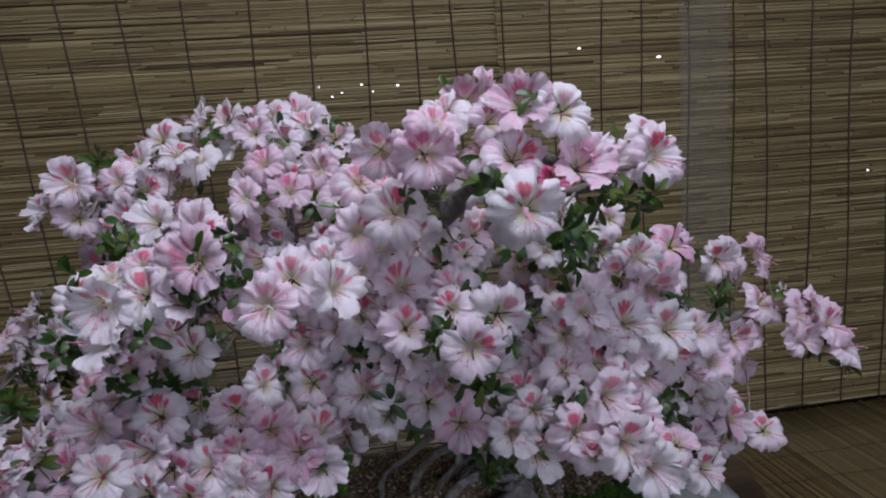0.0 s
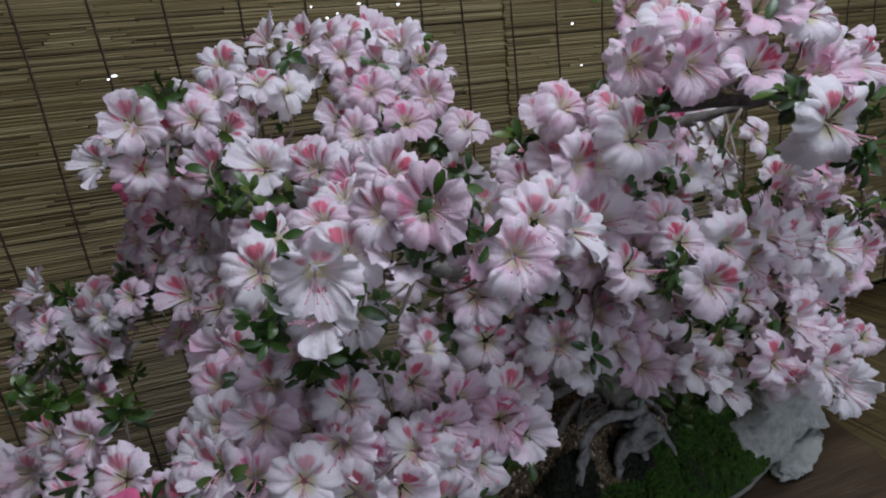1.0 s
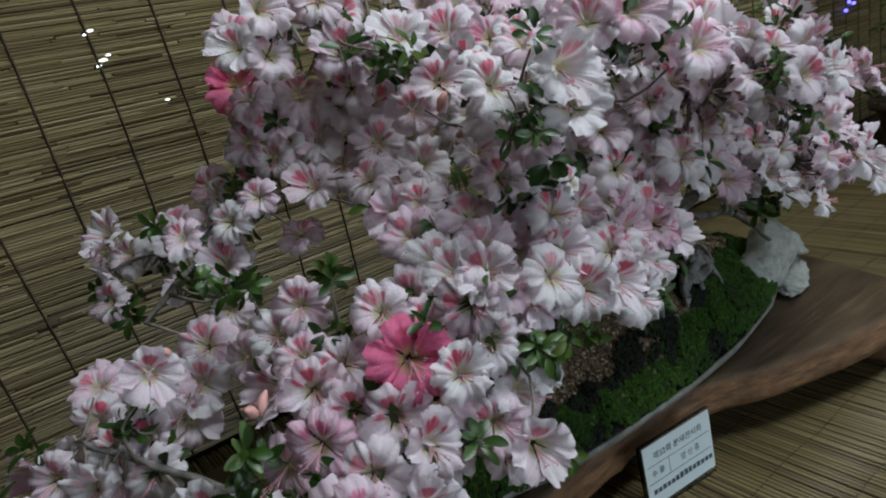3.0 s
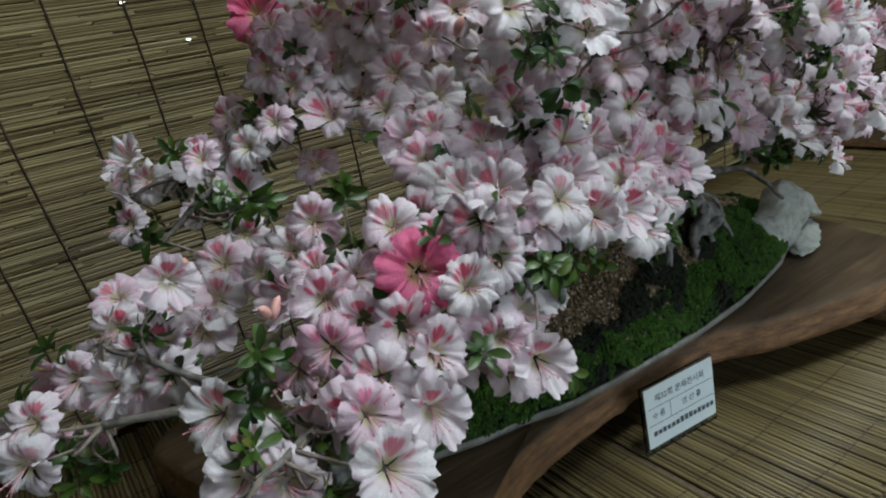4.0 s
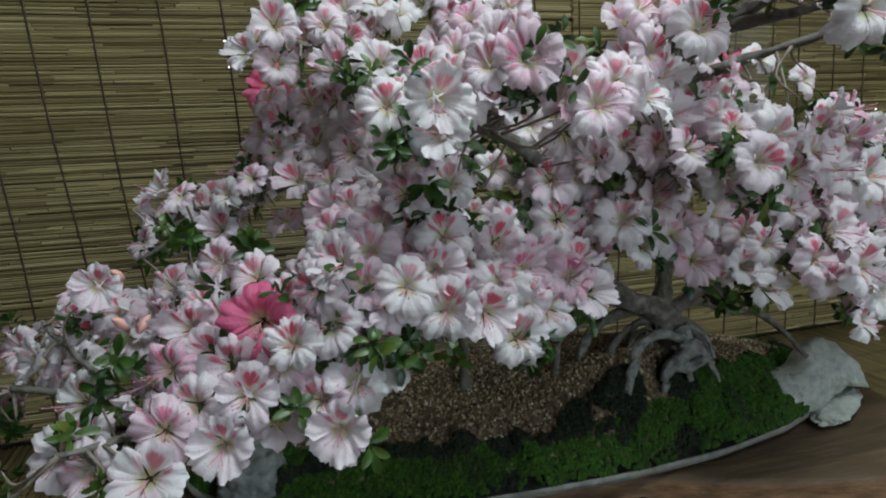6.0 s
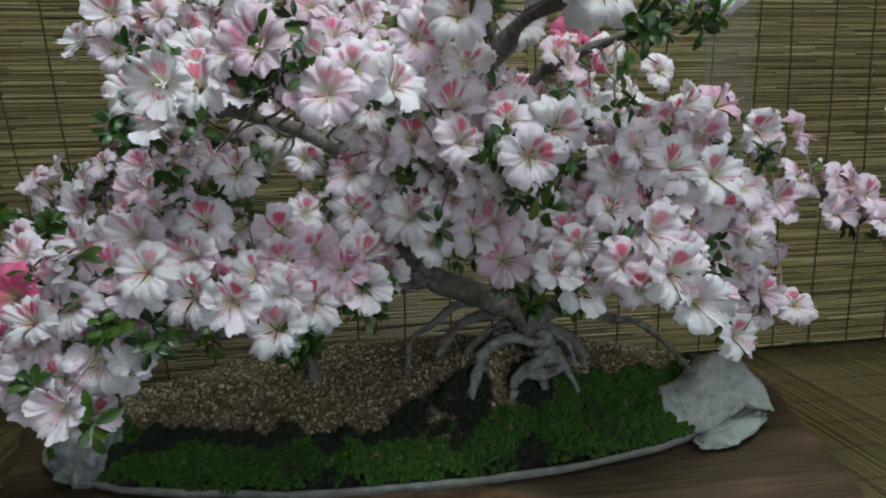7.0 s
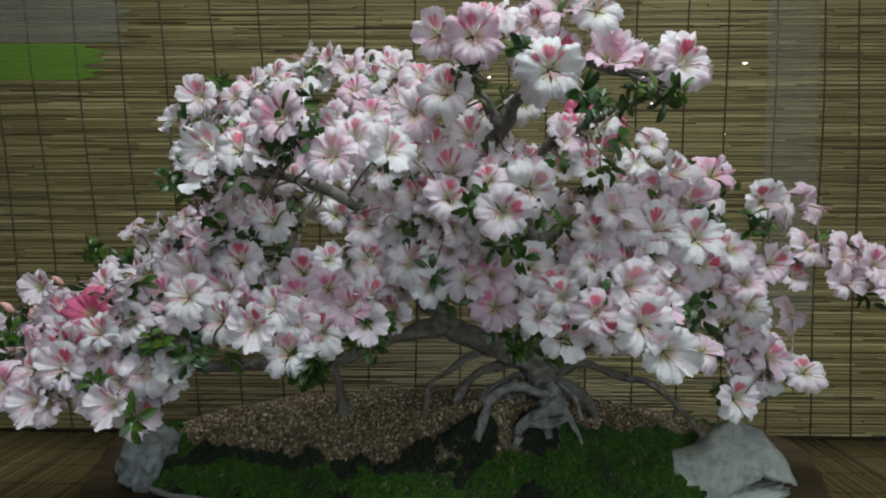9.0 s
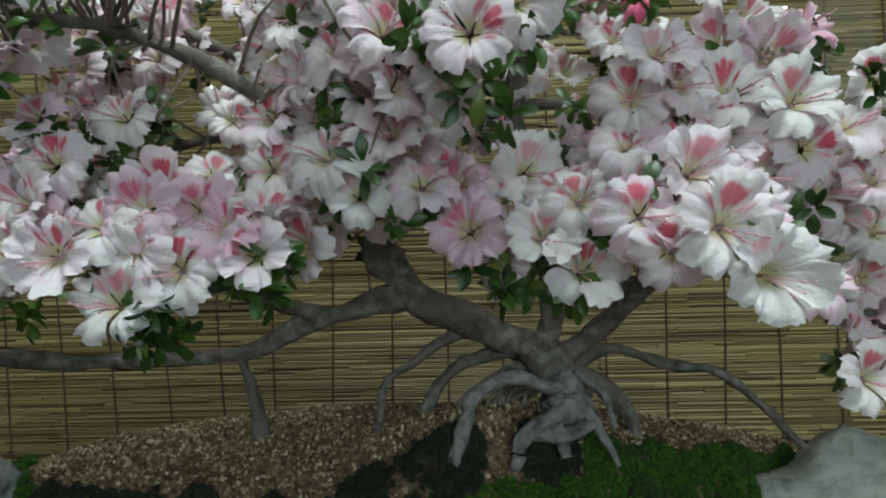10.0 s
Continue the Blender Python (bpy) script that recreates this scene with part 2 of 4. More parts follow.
M_CHINK = glow_material("outdoor_daylight", (1.0, 0.98, 0.92), 3.0)
M_BLUE = glow_material("blue_lamp", (0.12, 0.10, 1.0), 4.0)
M_TUBE = glow_material("fill_tube_glow", (1.0, 0.98, 0.94), 2.0)

# ---- mesh helpers ----


def mesh_of(name, verts, faces, material, smooth=False):
    me = bpy.data.meshes.new(name)
    me.from_pydata(verts, [], faces)
    me.materials.append(material)
    if smooth:
        me.polygons.foreach_set("use_smooth", [True] * len(me.polygons))
    me.update()
    return me


def part(name, bm, material, parent, label=""):
    me = bpy.data.meshes.new(name)
    bm.to_mesh(me)
    bm.free()
    me.materials.append(material)
    ob = new(name, me)
    ob.parent = parent
    return tagged(ob, label)


def child(name, me, parent, label=""):
    ob = new(name, me)
    ob.parent = parent
    return tagged(ob, label)


def empty(name, at=(0, 0, 0), label="", category="", group="", kind=""):
    ob = new(name)
    ob.empty_display_size = 0.05
    ob.location = at
    return tagged(ob, label, category, group, kind)


def box(bm, x0, x1, y0, y1, z0, z1, bevel=0.0):
    r = bmesh.ops.create_cube(bm, size=1.0, matrix=Matrix.LocRotScale(((x0 + x1) / 2, (y0 + y1) / 2, (z0 + z1) / 2), None, (x1 - x0, y1 - y0, z1 - z0)))
    if bevel:
        edges = list({e for v in r["verts"] for e in v.link_edges})
        bmesh.ops.bevel(bm, geom=edges, offset=bevel, segments=2, affect="EDGES")
    return bm


def boxed(name, x0, x1, y0, y1, z0, z1, material, parent=None, bevel=0.0, label="", category="", kind=""):
    ob = part(name, box(bmesh.new(), x0, x1, y0, y1, z0, z1, bevel), material, parent, label)
    return tagged(ob, "", category, "", kind)


def spline(points, steps):
    """Catmull-Rom through points (tuples of any length)."""
    p = [np.array(k, float) for k in points]
    p = [2 * p[0] - p[1]] + p + [2 * p[-1] - p[-2]]
    out = []
    for i in range(1, len(p) - 2):
        for k in range(steps):
            t = k / steps
            a, b_, c, d = p[i - 1], p[i], p[i + 1], p[i + 2]
            out.append(0.5 * (2 * b_ + (c - a) * t + (2 * a - 5 * b_ + 4 * c - d) * t * t + (3 * b_ - a - 3 * c + d) * t ** 3))
    out.append(p[-2])
    return out


def tube(verts, faces, points, sides=8, knobs=0.0, rng=None):
    """Adds a tapered tube through rows of (x, y, z, radius) to the lists."""
    start = len(verts)
    n = len(points)
    ref = Vector((0.3, 0.2, 1)).normalized()
    for i, q in enumerate(points):
        a, c = points[max(0, i - 1)], points[min(n - 1, i + 1)]
        d = Vector(c[:3]) - Vector(a[:3])
        d = d.normalized() if d.length > 1e-9 else Vector((0, 0, 1))
        u = d.cross(ref)
        u = u.normalized() if u.length > 1e-3 else d.cross(Vector((1, 0, 0))).normalized()
        w = d.cross(u)
        for k in range(sides):
            an = 2 * math.pi * k / sides
            r = q[3]
            if knobs:
                r *= 1 + knobs * noise.noise(Vector(q[:3]) * 28 + Vector((math.cos(an), math.sin(an), 0)) * 0.9)
            v = Vector(q[:3]) + (u * math.cos(an) + w * math.sin(an)) * r
            verts.append(tuple(v))
    for i in range(n - 1):
        for k in range(sides):
            a, b_ = start + i * sides + k, start + i * sides + (k + 1) % sides
            faces.append((a, b_, b_ + sides, a + sides))
    faces.append(tuple(range(start + sides - 1, start - 1, -1)))
    faces.append(tuple(range(start + (n - 1) * sides, start + n * sides)))


# ---- the room: a mostly unseen shell, added to enclose the light ----
boxed("floor", -3.6, 5.6, -4.6, 1.0, -0.95, -0.85, M_FLOOR, None, 0, "grey concrete floor of the hall", "floor", "structure")
boxed("ceiling", -3.6, 5.6, -4.6, 1.0, 2.40, 2.46, M_CEIL, None, 0, "unseen grey cloth ceiling, added to enclose the light", "ceiling", "structure")
boxed("wall_north", -3.6, 5.6, 0.83, 0.93, -0.85, 2.40, M_BACK, None, 0, "dark backing wall added behind the reed screens", "wall", "structure")
boxed("added_wall_west", -3.6, -3.5, -4.5, 0.83, -0.85, 2.40, M_WALL, None, 0, "unseen plain grey side wall, added to enclose the light", "wall", "structure")
boxed("added_wall_east", 5.5, 5.6, -4.5, 0.83, -0.85, 2.40, M_WALL, None, 0, "unseen plain grey side wall, added to enclose the light", "wall", "structure")
# front wall and its opening are added to frame the front lamp
south = empty("added_wall_south", (0, 0, 0), "unseen front wall, added around the opening for the fill light", "wall", "", "structure")
boxed("panel", -3.5, -1.20, -4.5, -4.4, -0.85, 2.40, M_WALL, south)
boxed("panel", 3.50, 5.5, -4.5, -4.4, -0.85, 2.40, M_WALL, south)
boxed("lintel", -1.20, 3.50, -4.5, -4.4, 2.28, 2.40, M_WALL, south)

# unseen fixture, added to give the overhead lamp a source
fixture = empty("added_ceiling_light", (0.15, -0.75, 2.40), "slim white tube light, unseen, added for the overhead fill", "lamp")
boxed("housing", -0.65, 0.65, -0.06, 0.06, -0.05, 0.0, M_CEIL, fixture, 0.005)
for dy in (-0.03, 0.03):
    v, f = [], []
    tube(v, f, [(-0.62, dy, -0.066, 0.013), (0.62, dy, -0.066, 0.013)], 10)
    child("tube", mesh_of("tube", v, f, M_TUBE, True), fixture)

bench = empty("display_bench", (0, 0, 0), "long low board bench covered with reed mats", "bench")
boxed("top", -3.4, 5.4, -0.285, 0.785, -0.05, -0.0082, M_BENCH, bench, 0.003)
boxed("skirt", -3.4, 5.4, -0.27, -0.25, -0.85, -0.05, M_BENCH, bench)

# ---- reed screens on the back wall ----


def reed_rows(rng, x0, x1, y, z0, z1, gaps=()):
    """Horizontal reeds of uneven length and thickness, one above the other."""
    verts, faces = [], []
    z = z0
    while z < z1:
        r = rng.uniform(0.0022, 0.0034)
        z += r
        x = x0 + rng.uniform(-0.004, 0.004)
        while x < x1 - 0.03:
            length = rng.choice((rng.uniform(0.05, 0.18), rng.uniform(0.10, 0.4), rng.uniform(0.3, 0.8)))
            e = min(x + length, x1 + rng.uniform(-0.004, 0.004))
            if x1 - e < 0.12:
                e = x1 + rng.uniform(-0.004, 0.004)
            rr = r * rng.uniform(0.68, 1.12)
            cut = [(a, b_) for a, b_, zz in gaps if abs(zz - z) < 0.0026 and x < a and b_ < e]
            spans = [(x, e)] if not cut else [(x, cut[0][0]), (cut[0][1], e)]
            for s, t in spans:
                k = max(2, int((t - s) / 0.2) + 1)
                ph, dz = rng.uniform(0, 6), rng.uniform(-0.0009, 0.0009)
                pts = [(s + (t - s) * i / (k - 1), y + 0.0015 * math.sin(ph + 5 * (s + (t - s) * i / (k - 1))) + rng.uniform(-0.0007, 0.0007), z + dz + 0.0008 * math.sin(ph * 2 + 7 * i), rr) for i in range(k)]
                tube(verts, faces, pts, 6)
            x = e + rng.uniform(0.0005, 0.004)
        z += r * rng.uniform(0.55, 0.90)
    return verts, faces


CHINKS = [(-0.076, 0.940, 9), (-0.053, 0.948, 6), (-0.004, 0.965, 9), (0.022, 0.947, 6), (0.082, 0.958, 12), (-0.106, 0.964, 6), (0.537, 1.021, 12), (0.746, 0.990, 18), (-0.498, 0.811, 24),
          (-0.486, 0.818, 14), (-0.508, 0.802, 16), (-0.502, 0.864, 16), (-0.514, 0.858, 10), (-0.409, 0.720, 12), (0.508, 0.887, 9), (0.528, 0.789, 9), (0.697, 0.806, 8), (1.344, 0.661, 9)]


def reed_screen(x0, x1, y, z0, z1, seed, label):
    rng = random.Random(seed)
    thing = empty("reed_screen", ((x0 + x1) / 2, y, z0), label, "reed screen", "reed screens on the wall")
    gaps = [(x - w * 0.0005, x + w * 0.0005, z) for x, z, w in CHINKS]
    v, f = reed_rows(rng, x0, x1, y, z0, z1, gaps)
    o = thing.location
    v = [(a - o.x, b_ - o.y, c - o.z) for a, b_, c in v]
    child("reeds", mesh_of("reeds", v, f, M_SCREEN), thing)["kind"] = "stuff"
    k = math.ceil((x0 + 0.02) / 0.117)
    while k * 0.117 < x1 - 0.01:
        x = k * 0.117 + rng.uniform(-0.008, 0.008)
        v, f, pts = [], [], []
        n = 90
        drift = rng.uniform(-0.02, 0.02) - 0.15 * min(1.0, max(0.0, (-x - 0.2) / 0.6))
        for i in range(n + 1):
            z = z0 + (z1 - z0) * i / n
            pts.append((x + drift * i / n + 0.004 * math.sin(i * 0.13 + k) - o.x, -0.0042 + 0.0012 * math.sin(i * 2.4), z - o.z, 0.0023))
        tube(v, f, pts, 5)
        child("twine", mesh_of("twine", v, f, M_TWINE), thing)
        k += 1
    return thing


reed_screen(-3.3, 0.36, 0.800, 0.002, 1.62, 3, "tan split-reed blind bound with dark twine")
reed_screen(0.33, 2.55, 0.790, 0.004, 1.62, 5, "tan split-reed blind overlapping the next one")
reed_screen(2.5, 5.3, 0.800, 0.002, 1.62, 8, "shaded split-reed blind farther along the wall")

rng = random.Random(21)
for x, z, w in CHINKS:
    bm = bmesh.new()
    ring = [bm.verts.new((x + math.cos(a) * w * 0.00036 * rng.uniform(0.7, 1.2), 0.0, z + math.sin(a) * 0.0021 * rng.uniform(0.6, 1.2))) for a in np.linspace(0, 2 * math.pi, 9)[:-1]]
    top = bmesh.ops.extrude_face_region(bm, geom=[bm.faces.new(ring)])
    bmesh.ops.translate(bm, vec=(0, 0.002, 0), verts=[g for g in top["geom"] if isinstance(g, bmesh.types.BMVert)])
    ob = part("daylight_chink", bm, M_CHINK, None, "bright chink of daylight between the reeds")
    ob.location.y = 0.7955 if x < 0.33 else 0.7855
    tagged(ob, "", "light gap", "chinks in the reed screen", "structure")


def reflection_strip(name, x0, x1, z0, z1, y, material, label, seed, rag=0.05):
    """A thin ragged translucent strip along the reeds, tinted to stand in for a reflection."""
    rng = random.Random(seed)
    n, k = 24, 26
    verts, faces = [], []
    for j in range(k + 1):
        z = z0 + (z1 - z0) * j / k
        end = x1 + rng.uniform(-rag, 0.6 * rag)
        for i in range(n + 1):
            verts.append((x0 + (end - x0) * i / n, y + rng.uniform(-0.0006, 0.0006), z))
    for j in range(k):
        for i in range(n):
            a = j * (n + 1) + i
            faces.append((a, a + 1, a + n + 2, a + n + 1))
    me = mesh_of(name, verts, faces, material)
    ob = new(name, me)
    s = ob.modifiers.new("thickness", "SOLIDIFY")
    s.thickness = 0.0004
    return tagged(ob, label, "film")


# reflections on the screen, painted as tinted translucent strips
reflection_strip("green_reflection", -1.48, -0.965, 0.955, 1.050, 0.7945, M_GREEN_REFLECTION, "bright green reflection painted as a translucent strip on the reed screen", 1)
reflection_strip("grey_reflection", -1.48, -0.89, 1.054, 1.20, 0.7945, M_GREY_REFLECTION, "greyish reflection painted as a translucent strip on the reed screen", 2)
reflection_strip("grey_reflection", 0.80, 0.935, 0.30, 1.56, 0.7826, M_PALE_REFLECTION, "faint greyish reflection painted as a strip down the reed screen", 3, 0.006)

# ---- the slab stand ----
FRONT = [(-0.60, -0.02), (-0.57, -0.075), (-0.48, -0.07), (-0.36, -0.012), (-0.20, 0.010), (-0.06, 0.012), (0.06, -0.010), (0.17, -0.065), (0.33, -0.115), (0.48, -0.145), (0.555, -0.125), (0.585, -0.07)]
SIDE = [(0.63, 0.08), (0.68, 0.22), (0.715, 0.36), (0.69, 0.45), (0.45, 0.49), (0.10, 0.47), (-0.25, 0.49), (-0.60, 0.50), (-0.735, 0.46), (-0.72, 0.32), (-0.665, 0.14)]
SLAB_TOP = 0.125


def slab_stand():
    thing = empty("wooden_slab_stand", (0, 0.2, 0), "dark brown live-edge wooden slab on low ends", "stand")
    loop = spline([(x, y) for x, y in FRONT + SIDE + [FRONT[0]]], 7)[:-1]
    bm = bmesh.new()
    # rings from the underside to the face: offset inwards, height
    rings = []
    centre = np.array((0.0, 0.2))
    for inset, z in ((0.10, 0.062), (0.016, 0.064), (0.002, 0.070), (0.0, 0.078), (0.003, 0.088), (0.005, 0.098), (0.008, 0.108), (0.011, 0.117), (0.018, 0.123), (0.03, SLAB_TOP), (0.12, SLAB_TOP - 0.001), (0.28, SLAB_TOP)):
        ring = []
        for q in loop:
            d = centre - q
            p = q + d / np.linalg.norm(d) * inset
            wob = noise.noise(Vector((q[0] * 22, q[1] * 22, z * 90))) + 0.6 * noise.noise(Vector((q[0] * 60, q[1] * 60, z * 160)))
            p = p + d / np.linalg.norm(d) * 0.007 * wob * (1 if inset < 0.05 else 0)
            ring.append(bm.verts.new((p[0], p[1] - 0.2, z + 0.0025 * noise.noise(Vector((q[0] * 9, q[1] * 9, 3))))))
        rings.append(ring)
    n = len(loop)
    for a, b_ in zip(rings, rings[1:]):
        for i in range(n):
            bm.faces.new((a[i], a[(i + 1) % n], b_[(i + 1) % n], b_[i]))
    bm.faces.new(rings[-1])
    bm.faces.new(list(reversed(rings[0])))
    for f in bm.faces:
        f.smooth = True
    part("slab", bm, M_SLAB, thing)
    # low ends that carry the slab
    for sign, x0, x1, yf, yb in ((-1, -0.60, -0.47, -0.045, 0.42), (1, 0.46, 0.60, -0.105, 0.42)):
        bm = bmesh.new()
        box(bm, x0, x1, yf - 0.2, yb - 0.2, 0.003, 0.085)
        bmesh.ops.subdivide_edges(bm, edges=bm.edges[:], cuts=5, use_grid_fill=True)
        for v in bm.verts:
            v.co += Vector((0.010, 0.012, 0)) * noise.noise(v.co * 14) + Vector((-sign * 0.02 * max(0, v.co.z - 0.03) / 0.05, 0, 0))
        for f in bm.faces:
            f.smooth = True
        bmesh.ops.recalc_face_normals(bm, faces=bm.faces[:])
        part("foot", bm, M_SLAB, thing)
    return thing


slab_stand()

# ---- tray, soil, gravel, moss, rocks ----
CX, CY, AX, AY = -0.02, 0.22, 0.60, 0.225


def ring_radius(x, y):
    return math.hypot((x - CX) / AX, (y - CY) / AY)


def soil_height(x, y):
    q = min(1.0, ring_radius(x, y))
    return 0.139 + 0.125 * (1 - q * q) ** 0.62 + 0.056 * (1 - q * q) ** 0.3 * math.exp(-((x - 0.11) / 0.14) ** 2 - ((y - 0.09) / 0.07) ** 2) + 0.006 * noise.noise(Vector((x * 14, y * 14, 0.3)))


def tray():
    thing = empty("bonsai_tray", (CX, CY, SLAB_TOP), "shallow oval pale stone tray with an uneven rim", "tray")
    bm = bmesh.new()
    n = 120
    rings = []
    for s, z in ((0.86, 0.002), (0.975, 0.003), (0.998, 0.007), (1.010, 0.013), (1.012, 0.018), (1.002, 0.020), (0.985, 0.017), (0.90, 0.014)):
        ring = []
        for i in range(n):
            a = 2 * math.pi * i / n
            w = 1 + 0.02 * noise.noise(Vector((math.cos(a) * 5, math.sin(a) * 5, 1))) + 0.008 * noise.noise(Vector((math.cos(a) * 20, math.sin(a) * 20, z * 90)))
            ring.append(bm.verts.new((AX * s * w * math.cos(a), AY * s * w * math.sin(a), z + 0.004 * noise.noise(Vector((math.cos(a) * 7, math.sin(a) * 7, 5))) * (z > 0.005))))
        rings.append(ring)
    rows = [[tuple(v.co) for v in ring] for ring in rings]
    bm.free()
    for name, band in (("basin", rows[:4]), ("rim", rows[3:])):
        verts = [p for ring in band for p in ring]
        faces = [(k * n + i, k * n + (i + 1) % n, (k + 1) * n + (i + 1) % n, (k + 1) * n + i) for k in range(len(band) - 1) for i in range(n)]
        faces.append(tuple(range(n - 1, -1, -1)) if name == "basin" else tuple(range((len(band) - 1) * n, len(band) * n)))
        child(name, mesh_of(name, verts, faces, M_TRAY, True), thing)


tray()


def soil_mound():
    verts, faces = [], []
    nr, na = 22, 96
    for j in range(nr + 1):
        s = 0.97 * j / nr
        for i in range(na):
            a = 2 * math.pi * i / na
            x, y = CX + AX * s * math.cos(a), CY + AY * s * math.sin(a)
            verts.append((x, y, soil_height(x, y)))
    for j in range(nr):
        for i in range(na):
            a, b_ = j * na + i, j * na + (i + 1) % na
            faces.append((a, b_, b_ + na, a + na))
    ob = new("soil_mound", mesh_of("soil_mound", verts, faces, M_SOIL, True))
    tagged(ob, "mound of damp brown soil filling the tray", "soil", "", "stuff")


soil_mound()


def mossy(x, y):
    """How mossy the mound is at a place: green along the front rim and round the rock, dark in low cushions. Returns 0, 1 or 2."""
    q = ring_radius(x, y)
    wave = 0.06 * noise.noise(Vector((x * 9, y * 9, 7))) + 0.02 * noise.noise(Vector((x * 40, y * 40, 2)))
    ragged = 1 + 4 * wave + 0.5 * noise.noise(Vector((x * 50, y * 50, 3)))
    # dark patches at set places, below the roots and along the front
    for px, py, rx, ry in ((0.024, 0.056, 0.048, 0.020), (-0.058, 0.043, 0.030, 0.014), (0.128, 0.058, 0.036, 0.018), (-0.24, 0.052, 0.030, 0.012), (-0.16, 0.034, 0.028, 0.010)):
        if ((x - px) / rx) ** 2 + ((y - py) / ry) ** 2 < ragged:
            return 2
    if y > CY + 0.02 and x < 0.36:
        return 0
    if x > 0.165 and y < 0.072 + 0.45 * (x - 0.18) + 0.4 * wave:
        return 1
    edge = 0.82 + 0.6 * wave
    if q < edge:
        return 0
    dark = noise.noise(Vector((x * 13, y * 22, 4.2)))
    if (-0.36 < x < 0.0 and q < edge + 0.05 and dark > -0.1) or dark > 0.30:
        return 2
    return 1


def clump(verts, faces, c, r, h, rng, sides=6):
    """A small rounded moss cushion of uneven outline."""
    s = len(verts)
    ph = rng.uniform(0, 6)
    lean = (rng.uniform(-0.5, 0.5) * r, rng.uniform(-0.6, 0.4) * r)
    for ring, (w, z) in enumerate(((1.0, -0.004), (0.85, h * 0.5), (0.45, h * 0.9))):
        for k in range(sides):
            a = ph + 0.5 * ring + 2 * math.pi * k / sides
            q = r * w * rng.uniform(0.65, 1.3)
            verts.append((c[0] + q * math.cos(a) + lean[0] * z / h * (ring > 0), c[1] + q * math.sin(a) + lean[1] * z / h * (ring > 0), c[2] + z * rng.uniform(0.8, 1.2)))
    verts.append((c[0] + lean[0], c[1] + lean[1], c[2] + h))
    for ring in range(2):
        for k in range(sides):
            a, b_ = s + ring * sides + k, s + ring * sides + (k + 1) % sides
            faces.append((a, b_, b_ + sides, a + sides))
    for k in range(sides):
        faces.append((s + 2 * sides + k, s + 2 * sides + (k + 1) % sides, s + 3 * sides))


def pebble(verts, faces, c, r, rng):
    s = len(verts)
    m3 = Euler((rng.uniform(0, 6), rng.uniform(0, 6), rng.uniform(0, 6))).to_matrix()
    for d in ((1, 0, 0), (0, 1, 0), (-1, 0, 0), (0, -1, 0), (0, 0, 1), (0, 0, -1)):
        p = m3 @ Vector((d[0] * r * rng.uniform(0.7, 1.3), d[1] * r * rng.uniform(0.5, 1.1), d[2] * r * rng.uniform(0.5, 1)))
        verts.append((c[0] + p.x, c[1] + p.y, c[2] + p.z))
    for a, b_ in ((0, 1), (1, 2), (2, 3), (3, 0)):
        faces.append((s + a, s + b_, s + 4))
        faces.append((s + b_, s + a, s + 5))


def cover():
    rng = random.Random(11)
    lists = {0: ([], []), 1: ([], []), 2: ([], [])}
    for _ in range(84000):
        a, s = rng.uniform(0, 2 * math.pi), math.sqrt(rng.random()) * 0.995
        x, y = CX + AX * s * math.cos(a), CY + AY * s * math.sin(a)
        if y > 0.36:
            continue
        k = mossy(x, y)
        z = soil_height(x, y)
        if k == 0:
            if rng.random() < 0.50:
                pebble(*lists[0], (x, y, z + 0.0015), rng.choice((rng.uniform(0.0012, 0.0026), rng.uniform(0.0018, 0.0046))), rng)
        elif rng.random() < 0.9:
            lift = 0.004 + 0.022 * max(0, noise.noise(Vector((x * 30, y * 30, 2)))) + 0.006 * noise.noise(Vector((x * 90, y * 90, 6))) + (0.004 if k == 2 else 0) + (0.016 * math.exp(-((x - 0.024) / 0.035) ** 2 - ((y - 0.058) / 0.016) ** 2) if k == 2 else 0)
            clump(*lists[k], (x, y, z + lift - 0.004), rng.uniform(0.0020, 0.0042), rng.uniform(0.0022, 0.0042), rng)
    for k, name, label, material, what in ((0, "gravel", "light brown coarse grit spread on the soil", M_PEBBLE, "gravel"), (1, "green_moss", "bright green moss along the tray's front rim", M_MOSS, "moss"), (2, "dark_moss", "nearly black moss patches beside the grit and below the roots", M_DARK_MOSS, "moss")):
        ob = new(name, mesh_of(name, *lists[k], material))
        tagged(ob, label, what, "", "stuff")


cover()


def rock(name, at, size, turn, material, label, seed, cut=0.0):
    bm = bmesh.new()
    bmesh.ops.create_icosphere(bm, subdivisions=5, radius=1.0)
    for v in bm.verts:
        d = v.co.normalized()
        r = 1 + 0.24 * noise.noise(d * 1.7 + Vector((seed, 0, 0))) + 0.16 * noise.noise(d * 4.5 + Vector((0, seed, 0))) - 0.22 * abs(noise.noise(d * 3.1 + Vector((seed, 2, 0)))) - 0.12 * abs(noise.noise(d * 7.5)) + 0.06 * noise.noise(d * 13) + 0.03 * noise.noise(d * 34) + 0.10
        c = d * r
        # it narrows towards one end and leans over
        c.z *= 1 - cut * max(0, -c.x) * 0.6
        c.x += 0.25 * cut * c.z
        v.co = Vector((c.x * size[0], c.y * size[1], c.z * size[2]))
    for f in bm.faces:
        f.smooth = True
    ob = part(name, bm, material, None, label)
    ob.matrix_world = pose(*at, *turn)
    return tagged(ob, "", "rock")


